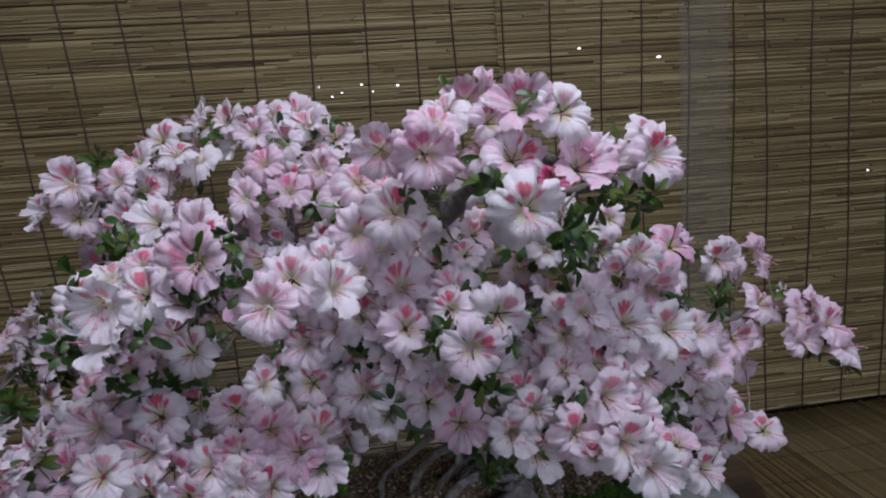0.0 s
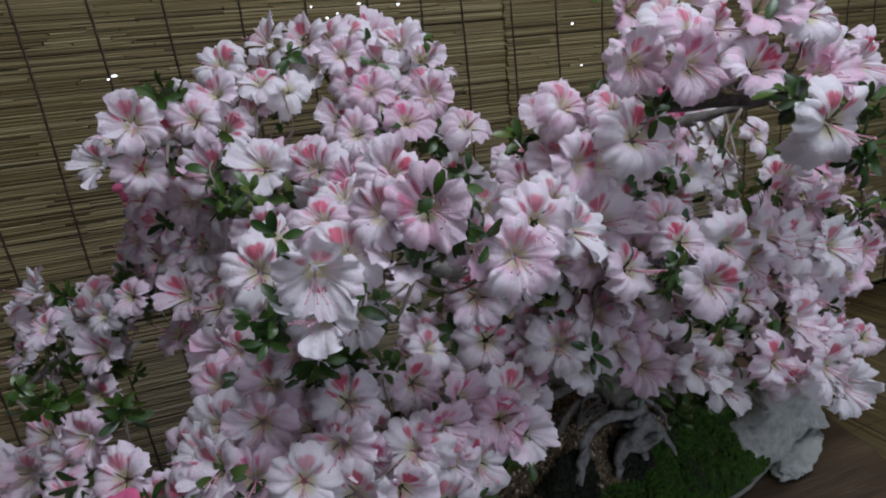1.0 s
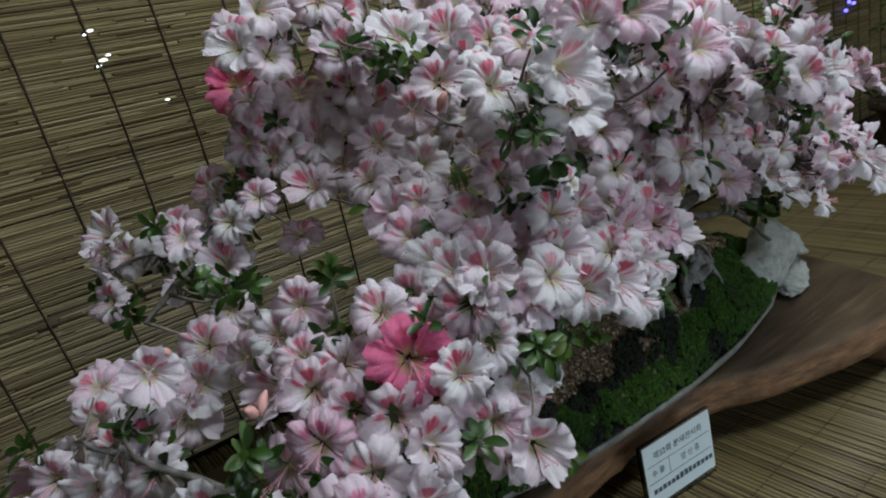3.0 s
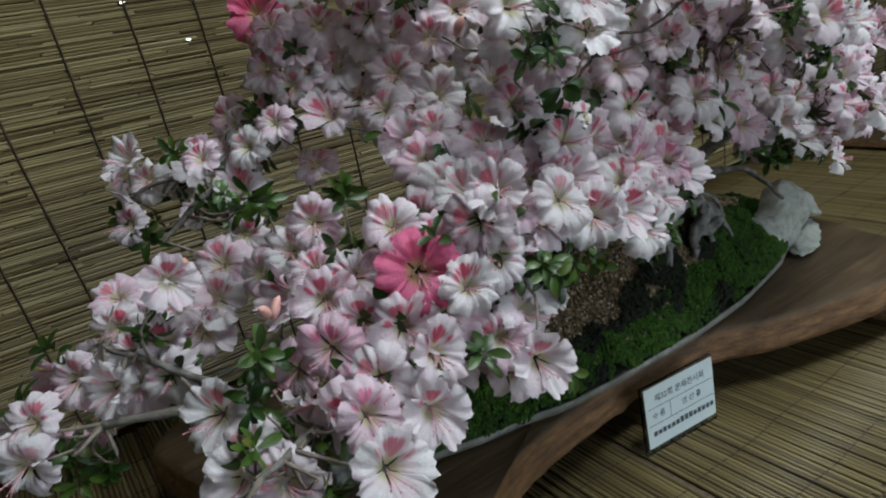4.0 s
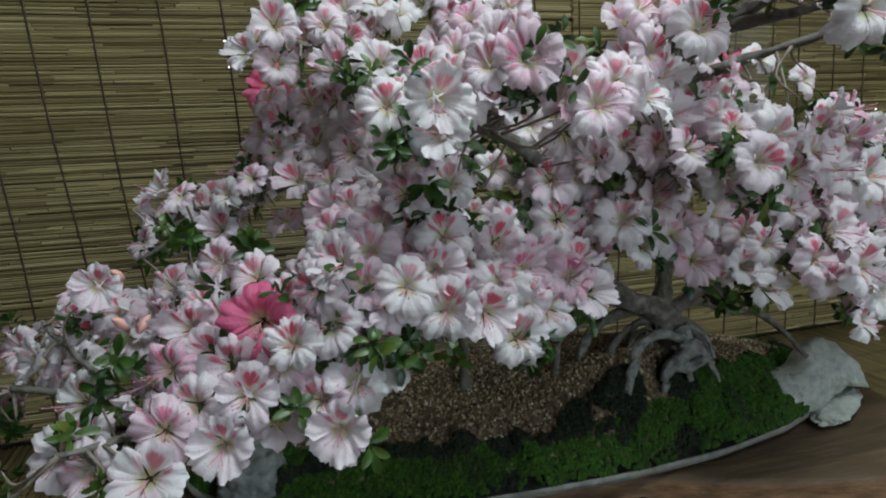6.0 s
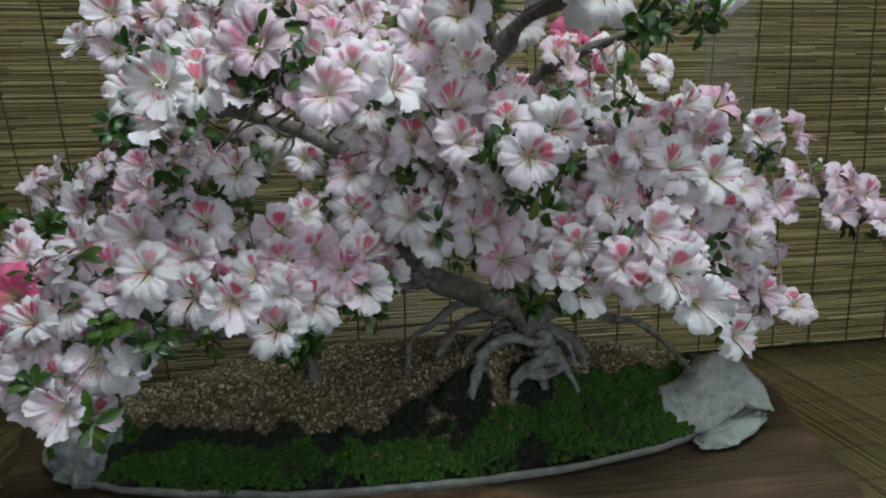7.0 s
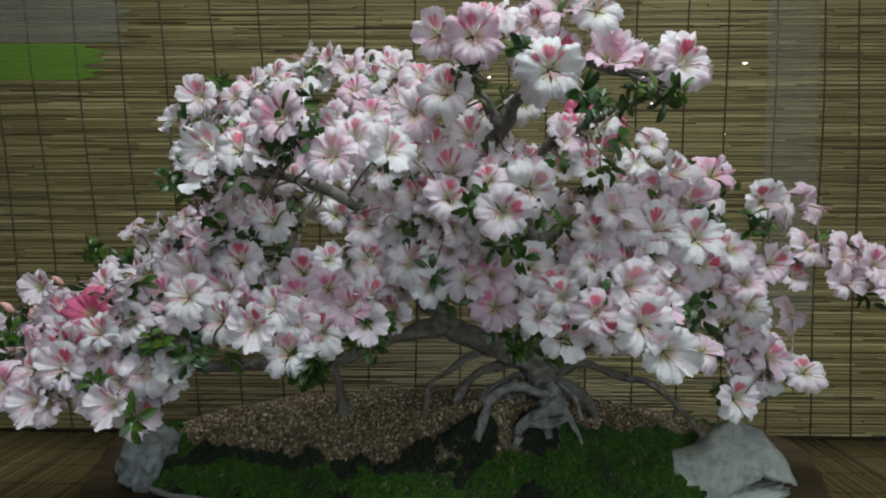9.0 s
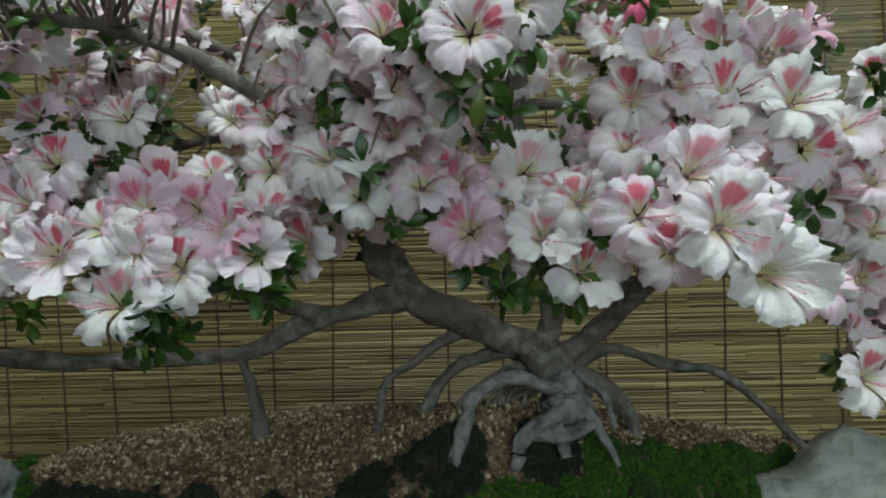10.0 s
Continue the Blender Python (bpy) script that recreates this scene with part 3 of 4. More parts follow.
def leaning_rock(name, at, outline, material, label, seed):
    """An angular slab of rock, hollow underneath, that leans back: an outline in x and z with bulging faces."""
    pts = []
    for (x, z), (u, w) in zip(outline, outline[1:] + outline[:1]):
        for k in range(9):
            pts.append((x + (u - x) * k / 9, z + (w - z) * k / 9))
    cx, cz = sum(p[0] for p in pts) / len(pts), 0.03 + sum(p[1] for p in pts) / len(pts)
    layers = [(-0.013, 0.05), (-0.013, 0.25), (-0.012, 0.45), (-0.010, 0.62), (-0.006, 0.78), (0.0, 0.90), (0.008, 0.97), (0.018, 1.0), (0.030, 0.97), (0.037, 0.84), (0.041, 0.6), (0.043, 0.25), (0.043, 0.05)]
    verts, faces, n = [], [], len(pts)
    for y, k in layers:
        for x, z in pts:
            p = Vector((cx + (x - cx) * k, y, cz + (z - cz) * k))
            p.y += 0.30 * p.z
            g = p * 17 + Vector((seed, 0, 0))
            # broken facets: stepped noise with some fine roughness over it
            step = round(3.0 * noise.noise(g)) / 3.0
            p.y += 0.007 * step + 0.006 * noise.noise(p * 40) + 0.0025 * noise.noise(p * 130)
            p.x += 0.004 * noise.noise(p * 55 + Vector((0, 7, 0)))
            p.z += (0.006 * noise.noise(p * 38 + Vector((5, 0, 0))) + 0.003 * noise.noise(p * 110)) * k
            verts.append(tuple(p))
    for a in range(len(layers) - 1):
        for b_ in range(n):
            c = (b_ + 1) % n
            faces.append((a * n + b_, a * n + c, (a + 1) * n + c, (a + 1) * n + b_))
    faces += [tuple(range(n - 1, -1, -1)), tuple(range((len(layers) - 1) * n, len(layers) * n))]
    ob = new(name, mesh_of(name, verts, faces, material, True))
    ob.location = at
    return tagged(ob, label, "rock")


leaning_rock("pale_rock", (0.43, 0.062, 0.145), [(-0.113, 0.012), (-0.074, 0.060), (-0.030, 0.076), (-0.010, 0.092), (0.025, 0.113), (0.069, 0.100), (0.105, 0.061), (0.126, 0.016), (0.100, 0.018), (0.065, 0.030), (0.035, 0.016), (0.009, -0.004), (-0.022, -0.010), (-0.097, 0.000)],
             M_ROCK, "pale grey-green angular rock leaning at the tray's rim", 3)
rock("flat_stone", (0.468, 0.070, 0.146), (0.078, 0.030, 0.009), (10, -6, 24), M_ROCK, "flat pale stone under the larger rock", 9)
rock("grey_rock", (-0.525, 0.13, 0.175), (0.05, 0.05, 0.052), (0, 0, 20), M_DARK_ROCK, "grey rounded rock at the tray's end", 6)

# ---- the azalea ----
azalea = empty("azalea_bonsai", (0.12, 0.12, 0.20), "old azalea bonsai in full pale pink and white bloom", "bonsai")
AZ = Vector(azalea.location)


def wood(name, rows, material, sides=10, steps=8, knobs=0.35, label=""):
    """A limb or root through rows of (x, y, z, radius)."""
    pts = spline(rows, steps)
    pts = [(p[0] - AZ.x + 0.004 * noise.noise(Vector(p[:3]) * 30), p[1] - AZ.y + 0.004 * noise.noise(Vector(p[:3]) * 30 + Vector((9, 0, 0))), p[2] - AZ.z, max(0.0012, p[3])) for p in pts]
    v, f = [], []
    tube(v, f, pts, sides, knobs)
    return child(name, mesh_of(name, v, f, material, True), azalea, label)


wood("trunk", [(0.155, 0.105, 0.20, 0.030), (0.152, 0.105, 0.29, 0.023), (0.135, 0.115, 0.345, 0.021), (0.06, 0.125, 0.378, 0.020), (-0.01, 0.12, 0.412, 0.019), (-0.05, 0.12, 0.48, 0.018), (-0.02, 0.10, 0.58, 0.016), (0.03, 0.05, 0.68, 0.013), (0.09, -0.05, 0.76, 0.010), (0.14, -0.12, 0.80, 0.006)], M_BARK, 16, 14, 0.85)
BOUGHS = [
    [(0.06, 0.0, 0.72, 0.008), (0.03, -0.06, 0.77, 0.006), (0.01, -0.12, 0.79, 0.004)],
    [(0.09, -0.05, 0.76, 0.008), (0.11, -0.12, 0.765, 0.006), (0.13, -0.19, 0.77, 0.004)],
    [(0.09, -0.05, 0.76, 0.007), (0.10, -0.04, 0.81, 0.005), (0.12, -0.05, 0.85, 0.003)],
    [(0.14, -0.12, 0.80, 0.006), (0.21, -0.14, 0.775, 0.005), (0.27, -0.13, 0.775, 0.003)],
    [(-0.01, 0.12, 0.41, 0.014), (-0.12, 0.13, 0.385, 0.011), (-0.206, 0.12, 0.350, 0.010), (-0.352, 0.11, 0.345, 0.009), (-0.50, 0.04, 0.36, 0.008), (-0.66, 0.02, 0.36, 0.007), (-0.78, 0.06, 0.37, 0.004)],
    [(-0.04, 0.12, 0.56, 0.010), (-0.18, 0.20, 0.62, 0.008), (-0.33, 0.25, 0.617, 0.006), (-0.45, 0.26, 0.568, 0.005), (-0.563, 0.26, 0.527, 0.0045), (-0.65, 0.24, 0.48, 0.003)],
    [(-0.50, 0.26, 0.55, 0.005), (-0.56, 0.31, 0.54, 0.004), (-0.62, 0.37, 0.53, 0.003), (-0.66, 0.42, 0.51, 0.002)],
    [(-0.50, 0.04, 0.36, 0.006), (-0.57, -0.05, 0.355, 0.005), (-0.64, -0.10, 0.355, 0.004), (-0.69, -0.13, 0.36, 0.002)],
    [(-0.66, 0.02, 0.36, 0.005), (-0.72, 0.08, 0.40, 0.004), (-0.76, 0.14, 0.42, 0.003)],
    [(-0.03, 0.10, 0.56, 0.013), (-0.14, 0.14, 0.66, 0.011), (-0.27, 0.16, 0.73, 0.009), (-0.36, 0.16, 0.76, 0.006), (-0.43, 0.155, 0.775, 0.003)],
    [(-0.14, 0.14, 0.66, 0.009), (-0.15, 0.20, 0.76, 0.007), (-0.13, 0.24, 0.83, 0.004)],
    [(-0.05, 0.11, 0.50, 0.011), (-0.13, 0.0, 0.60, 0.009), (-0.24, -0.07, 0.65, 0.007), (-0.33, -0.11, 0.655, 0.004)],
    [(-0.12, 0.13, 0.39, 0.010), (-0.20, 0.02, 0.43, 0.008), (-0.28, -0.08, 0.45, 0.006), (-0.40, -0.09, 0.43, 0.004)],
    [(-0.03, 0.11, 0.54, 0.010), (-0.02, 0.0, 0.58, 0.008), (0.0, -0.09, 0.60, 0.005)],
    [(0.14, 0.115, 0.33, 0.014), (0.20, 0.10, 0.375, 0.011), (0.24, 0.04, 0.43, 0.012), (0.25, -0.05, 0.46, 0.008), (0.12, -0.05, 0.45, 0.004)],
    [(0.14, 0.118, 0.35, 0.014), (0.145, 0.125, 0.45, 0.013), (0.13, 0.12, 0.54, 0.014), (0.20, 0.10, 0.575, 0.011), (0.30, 0.04, 0.58, 0.008), (0.36, 0.0, 0.60, 0.004)],
    [(0.22, 0.08, 0.41, 0.013), (0.34, 0.08, 0.46, 0.010), (0.46, 0.06, 0.52, 0.008), (0.56, 0.04, 0.53, 0.005), (0.61, 0.0, 0.51, 0.003)],
    [(0.15, 0.12, 0.32, 0.009), (0.215, 0.14, 0.345, 0.007), (0.27, 0.12, 0.328, 0.0065), (0.32, 0.10, 0.322, 0.006), (0.355, 0.08, 0.29, 0.005), (0.395, 0.07, 0.245, 0.004)],
    [(0.34, 0.08, 0.46, 0.006), (0.39, 0.05, 0.42, 0.005), (0.44, 0.03, 0.38, 0.004), (0.48, 0.01, 0.36, 0.002)],
    [(0.13, 0.12, 0.54, 0.011), (0.11, 0.11, 0.64, 0.010), (0.15, 0.06, 0.71, 0.008), (0.24, -0.05, 0.75, 0.005), (0.29, -0.12, 0.77, 0.003)],
    [(0.02, 0.12, 0.60, 0.010), (0.025, 0.12, 0.62, 0.009), (0.17, 0.14, 0.63, 0.007), (0.26, 0.17, 0.64, 0.004)],
]
for rows in BOUGHS:
    wood("limb", rows, M_BARK, 10, 9, 0.75)
ROOTS = [
    [(0.150, 0.075, 0.310, 0.010), (0.133, 0.062, 0.314, 0.0075), (0.103, 0.058, 0.325, 0.0065), (0.075, 0.058, 0.319, 0.006), (0.051, 0.056, 0.298, 0.006), (0.040, 0.055, 0.268, 0.0065), (0.034, 0.05, 0.235, 0.006)],
    [(0.152, 0.085, 0.318, 0.013), (0.148, 0.062, 0.296, 0.011), (0.120, 0.054, 0.278, 0.008), (0.100, 0.048, 0.262, 0.007), (0.092, 0.044, 0.236, 0.006)],
    [(0.154, 0.085, 0.315, 0.012), (0.165, 0.060, 0.292, 0.010), (0.178, 0.054, 0.274, 0.006), (0.190, 0.048, 0.252, 0.003), (0.197, 0.044, 0.238, 0.002)],
    [(0.165, 0.09, 0.325, 0.0045), (0.188, 0.07, 0.305, 0.003), (0.198, 0.06, 0.272, 0.0025)],
    [(0.112, 0.052, 0.270, 0.007), (0.135, 0.047, 0.266, 0.007), (0.155, 0.050, 0.272, 0.008), (0.172, 0.053, 0.280, 0.007)],
    [(0.138, 0.06, 0.29, 0.007), (0.140, 0.050, 0.270, 0.006), (0.146, 0.046, 0.246, 0.004)],
]
for rows in ROOTS:
    wood("root", rows, M_ROOT, 12, 12, 1.1)
bm = bmesh.new()
bmesh.ops.create_icosphere(bm, subdivisions=4, radius=1.0)
for v in bm.verts:
    d = v.co.normalized()
    r = 1 + 0.45 * noise.noise(d * 2.3 + Vector((4, 0, 0))) + 0.25 * noise.noise(d * 5.5) + 0.08 * noise.noise(d * 15)
    v.co = Vector((d.x * 0.024, d.y * 0.014, d.z * 0.017)) * r + Vector((0.152, 0.064, 0.292)) - AZ
for face in bm.faces:
    face.smooth = True
part("root_crown", bm, M_ROOT, azalea)
DARK_ROOTS = [
    [(0.16, 0.11, 0.325, 0.012), (0.20, 0.11, 0.305, 0.009), (0.225, 0.12, 0.275, 0.007), (0.235, 0.12, 0.24, 0.006)],
    [(0.13, 0.13, 0.345, 0.011), (0.055, 0.14, 0.335, 0.008), (0.01, 0.14, 0.30, 0.007), (-0.01, 0.135, 0.245, 0.007)],
    [(0.12, 0.13, 0.33, 0.008), (0.07, 0.12, 0.312, 0.006), (0.04, 0.11, 0.285, 0.005), (0.03, 0.11, 0.245, 0.005)],
    [(0.05, 0.13, 0.37, 0.007), (0.0, 0.12, 0.345, 0.005), (-0.045, 0.12, 0.31, 0.0045), (-0.055, 0.12, 0.25, 0.005)],
    [(-0.206, 0.12, 0.345, 0.007), (-0.20, 0.14, 0.29, 0.008), (-0.19, 0.15, 0.235, 0.010)],
]
for rows in DARK_ROOTS:
    wood("root", rows, M_BARK, 10, 8, 0.9)
# a tangle of thin old roots between the trunk and the soil behind the pale ones
rng = random.Random(35)
for k in range(15):
    a = rng.uniform(0, 2 * math.pi)
    x0, y0 = 0.145 + 0.02 * math.cos(a), 0.115 + 0.012 * math.sin(a)
    reach = rng.uniform(0.03, 0.10)
    x1 = x0 + reach * (1 if rng.random() < 0.35 else -1)
    y1 = 0.125 + rng.uniform(-0.02, 0.05)
    zt = rng.uniform(0.29, 0.345)
    zs = soil_height(x1, y1)
    r = rng.uniform(0.0014, 0.0034)
    rows = [(x0, y0, zt, r * 1.3)]
    for q in (0.3, 0.55, 0.8):
        rows.append((x0 + (x1 - x0) * q + rng.gauss(0, 0.008), y0 + (y1 - y0) * q + rng.gauss(0, 0.006), zt + (zs - zt) * q * q + rng.gauss(0, 0.006), r * rng.uniform(0.8, 1.2)))
    rows.append((x1, y1, zs - 0.01, r * 0.7))
    wood("root", rows, M_BARK, 6, 6, 0.6)

# ---- flowers ----


def corolla(seed, material, open_, ruffle):
    """Funnel-shaped azalea flower of five broad overlapping petals with wavy margins; it opens along +z, about 1 wide."""
    rng = random.Random(seed)
    verts, faces, uvs, marks = [], [], [], []
    nu, nv = 14, 10
    for p in range(5):
        th0 = math.pi / 2 + p * 2 * math.pi / 5 + rng.uniform(-0.06, 0.06)
        long_ = rng.uniform(0.92, 1.06)
        ph = rng.uniform(0, 6.28)
        tilt = rng.uniform(-0.15, 0.10)
        twist = rng.uniform(-0.14, 0.14)
        base = len(verts)
        for j in range(nv + 1):
            v = j / nv
            half = radians(15 + 30 * math.sin(math.pi * min(1, 0.08 + v * 0.56)) ** 0.9)
            for i in range(nu + 1):
                s = 2 * i / nu - 1
                edge = v * (1 - (0.30 * abs(s) ** 3.4 + 0.045 * math.sin(9 * s + ph) + 0.030 * math.sin(19 * s + 2 * ph)) * v * v)
                notch = 1 - 0.05 * math.exp(-(s / 0.16) ** 2) * v ** 4
                r = long_ * (0.045 + 0.47 * edge ** 0.95) * notch
                th = th0 + half * s * (1 - 0.19 * v * v * abs(s))
                h = 0.30 * open_ * (1 - (1 - v) ** 2.1) - 0.20 * (v ** 3) * (1.25 - open_) * 1.6 + tilt * v * v
                h += ruffle * v ** 1.6 * (math.sin(4.2 * s + ph) + 0.8 * math.sin(10.5 * s + 1.7 * ph + 2 * v) + 0.6 * math.sin(19 * s + 3 * ph)) * (0.45 + 0.55 * abs(s))
                h += twist * s * v + 0.045 * (p % 2) * v - 0.05 * abs(s) ** 2 * v + 0.03 * math.exp(-(s / 0.2) ** 2) * (v - v * v)
                verts.append((r * math.cos(th), r * math.sin(th), h - 0.30))
                uvs.append((p * 3.1 + s * 0.5, v))
                reach = {0: 1.0, 1: 0.62, 4: 0.62}.get(p, 0.0)
                lean = s if p == 0 else (s + 0.72 if p == 1 else s - 0.72)
                side = math.exp(-(lean / (0.60 if p == 0 else 0.36)) ** 2)
                m_ = reach * side * max(0.0, 1 - (abs(v - 0.42) / 0.32) ** 2)
                marks.append(min(1.0, m_ * 1.1))
        for j in range(nv):
            for i in range(nu):
                a = base + j * (nu + 1) + i
                faces.append((a, a + 1, a + nu + 2, a + nu + 1))
    # short green-white tube behind
    me = mesh_of("corolla", verts, faces, material, True)
    layer = me.uv_layers.new(name="petal")
    for loop in me.loops:
        layer.data[loop.index].uv = uvs[loop.vertex_index]
    at = me.attributes.new("blotch", "FLOAT", "POINT")
    at.data.foreach_set("value", marks)
    return me


def stamens(seed):
    rng = random.Random(seed)
    v, f = [], []
    for k in range(6):
        a = -math.pi / 2 + rng.uniform(-0.9, 0.9)
        bend = rng.uniform(0.12, 0.24)
        length = rng.uniform(0.36, 0.50) * (1.25 if k == 0 else 1)
        pts = []
        for i in range(5):
            t = i / 4
            pts.append((math.cos(a) * bend * t * t, math.sin(a) * bend * t, -0.27 + length * t, 0.0055))
        tube(v, f, pts, 4)
        tip = pts[-1]
        tube(v, f, [(tip[0], tip[1], tip[2] - 0.012, 0.006), (tip[0], tip[1], tip[2], 0.016), (tip[0], tip[1], tip[2] + 0.018, 0.005)], 5)
    return mesh_of("stamens", v, f, M_STAMEN, True)


KINDS = {"pale": M_PALE, "white": M_WHITE, "striped": M_STRIPED, "magenta": M_MAGENTA}
OPENING, RUFFLE = (0.62, 0.72, 0.80, 0.88, 0.98, 1.10, 1.3, 0.85), (0.060, 0.072, 0.066, 0.084, 0.080, 0.07, 0.078, 0.090)
COROLLAS = {k: [corolla(10 * i + j, m_, OPENING[j], RUFFLE[j]) for j in range(len(OPENING))] for i, (k, m_) in enumerate(KINDS.items())}
STAMENS = [stamens(k) for k in range(3)]
flowers = []


def facing(p, rng):
    """Flowers look outwards from the crown, towards the light in front and above."""
    hub = Vector((0.4 * p[0] + 0.03, 0.30, p[2] - 0.16))
    d = (Vector(p) - hub).normalized()
    d = d * 0.70 + Vector((0, -0.55, 0.14)) + Vector((rng.gauss(0, 0.27), rng.gauss(0, 0.20), rng.gauss(0, 0.24)))
    return d.normalized()


def flower(p, size, kind, rng, direction=None, detail=True):
    d = direction or facing(p, rng)
    q = d.to_track_quat("Z", "Y").to_matrix().to_4x4()
    ob = child("flower", COROLLAS[kind][rng.randrange(8)], azalea)
    ob.matrix_basis = Matrix.Translation(Vector(p) - AZ + d * 0.004) @ q @ pose(0, 0, 0, 0, 0, rng.gauss(0, 28)) @ Matrix.Diagonal((size, size * rng.uniform(0.92, 1.05), size * rng.uniform(0.85, 1.1), 1))
    if kind == "magenta":
        tagged(ob, "deep pink flower")
    if detail:
        child("filament_tuft", STAMENS[rng.randrange(3)], ob)
    flowers.append((Vector(p), d, size))
    return ob


rng = random.Random(77)
# flowers at their places, spray by spray: x, y, z and a kind where it is not the usual pale pink
TOP = [(-0.015, -0.170, 0.752, "white"), (0.050, -0.130, 0.852, ""), (0.105, -0.140, 0.838, ""), (0.115, -0.175, 0.803, ""), (0.290, -0.125, 0.808, ""), (0.245, 0.100, 0.750, "magenta"), (0.205, 0.115, 0.765, "magenta"), (0.165, -0.187, 0.842, "white"), (0.100, -0.273, 0.751, ""), (0.022, -0.200, 0.806, "striped"), (0.184, -0.181, 0.786, "striped"), (-0.042, -0.066, 0.773, ""), (-0.043, -0.102, 0.784, ""), (0.097, -0.011, 0.867, ""), (0.285, -0.152, 0.787, "")]
CROWN_LEFT = [(-0.446, 0.289, 0.719, "magenta"), (-0.234, 0.212, 0.873, "white"), (-0.173, 0.246, 0.882, "white"), (-0.114, 0.201, 0.863, "white"), (-0.441, 0.149, 0.797, ""), (-0.301, 0.160, 0.832, ""), (-0.352, 0.150, 0.782, ""), (-0.176, 0.131, 0.809, ""), (-0.101, 0.137, 0.792, ""), (-0.321, 0.081, 0.741, ""), (-0.218, -0.166, 0.718, ""), (0.017, -0.051, 0.711, ""), (-0.339, 0.228, 0.855, ""), (-0.281, 0.232, 0.879, ""), (-0.202, 0.240, 0.877, ""), (-0.130, 0.272, 0.881, ""), (-0.190, 0.172, 0.816, ""), (-0.074, 0.230, 0.842, ""), (-0.099, 0.168, 0.810, ""), (-0.139, 0.106, 0.770, ""), (-0.381, 0.139, 0.796, ""), (-0.375, 0.126, 0.737, ""), (-0.314, 0.132, 0.746, ""), (-0.272, 0.055, 0.734, ""), (-0.239, 0.017, 0.721, ""), (-0.073, 0.081, 0.760, ""), (-0.226, -0.101, 0.742, ""), (-0.234, -0.111, 0.713, "")]
LEFT_BACK = [(-0.400, 0.205, 0.700, ""), (-0.402, 0.190, 0.647, ""), (-0.375, 0.150, 0.680, "white"), (-0.365, 0.110, 0.625, ""), (-0.330, 0.075, 0.590, "white"), (-0.430, 0.175, 0.590, ""), (-0.561, 0.353, 0.564, ""), (-0.478, 0.238, 0.655, ""), (-0.613, 0.159, 0.457, ""), (-0.545, 0.236, 0.518, ""), (-0.521, 0.295, 0.598, ""), (-0.565, 0.326, 0.541, ""), (-0.642, 0.412, 0.567, ""), (-0.638, 0.428, 0.525, ""), (-0.510, 0.338, 0.599, ""), (-0.672, 0.374, 0.487, ""), (-0.451, 0.210, 0.533, "")]
LEFT_MID = [(-0.313, -0.160, 0.679, "white"), (-0.266, -0.041, 0.590, "white"), (-0.283, -0.132, 0.686, "white"), (-0.352, -0.114, 0.678, "white"), (-0.152, -0.190, 0.671, ""), (-0.134, -0.038, 0.585, ""), (-0.330, -0.071, 0.582, ""), (-0.359, -0.043, 0.547, ""), (-0.331, 0.001, 0.684, ""), (-0.127, -0.179, 0.691, ""), (-0.400, 0.095, 0.595, ""), (-0.358, 0.071, 0.579, ""), (-0.396, 0.042, 0.551, ""), (-0.316, -0.164, 0.649, "")]
CENTRE = [(-0.068, -0.098, 0.537, "white"), (0.052, -0.081, 0.472, "striped"), (0.109, -0.054, 0.524, "white"), (0.143, -0.109, 0.435, "white"), (0.006, -0.039, 0.512, ""), (-0.100, -0.073, 0.660, ""), (-0.055, -0.089, 0.628, ""), (-0.005, -0.098, 0.660, ""), (-0.003, -0.147, 0.623, ""), (0.047, -0.130, 0.657, ""), (0.055, -0.188, 0.602, ""), (0.091, -0.170, 0.628, ""), (0.113, -0.101, 0.462, ""), (-0.097, -0.058, 0.459, ""), (-0.053, -0.088, 0.679, ""), (0.136, -0.080, 0.504, ""), (-0.046, -0.083, 0.548, ""), (-0.012, -0.089, 0.552, ""), (0.041, -0.061, 0.517, "")]
MID_LEFT = [(-0.243, -0.130, 0.483, "white"), (-0.179, -0.126, 0.443, "white"), (-0.222, -0.137, 0.419, "white"), (-0.349, -0.146, 0.494, "white"), (-0.309, -0.142, 0.461, "white"), (-0.369, -0.131, 0.477, ""), (-0.206, -0.122, 0.489, ""), (-0.143, -0.037, 0.502, ""), (-0.299, -0.080, 0.518, ""), (-0.128, -0.050, 0.534, ""), (-0.310, -0.114, 0.501, ""), (-0.388, -0.121, 0.498, ""), (-0.216, -0.066, 0.515, ""), (-0.373, -0.075, 0.520, ""), (-0.143, -0.112, 0.477, ""), (-0.292, -0.103, 0.537, "")]
RIGHT = [(0.206, 0.067, 0.675, "white"), (0.313, -0.018, 0.646, ""), (0.225, -0.134, 0.506, ""), (0.233, -0.174, 0.462, ""), (0.207, -0.028, 0.586, ""), (0.255, -0.013, 0.606, ""), (0.308, -0.050, 0.654, ""), (0.313, -0.067, 0.614, ""), (0.375, -0.010, 0.661, ""), (0.276, -0.085, 0.582, ""), (0.323, -0.097, 0.569, ""), (0.379, -0.066, 0.554, ""), (0.187, -0.117, 0.492, ""), (0.298, -0.091, 0.508, ""), (0.363, -0.060, 0.499, ""), (0.261, -0.169, 0.427, ""), (0.330, -0.105, 0.421, ""), (0.184, -0.066, 0.534, ""), (0.209, -0.109, 0.607, ""), (0.182, -0.154, 0.474, "")]
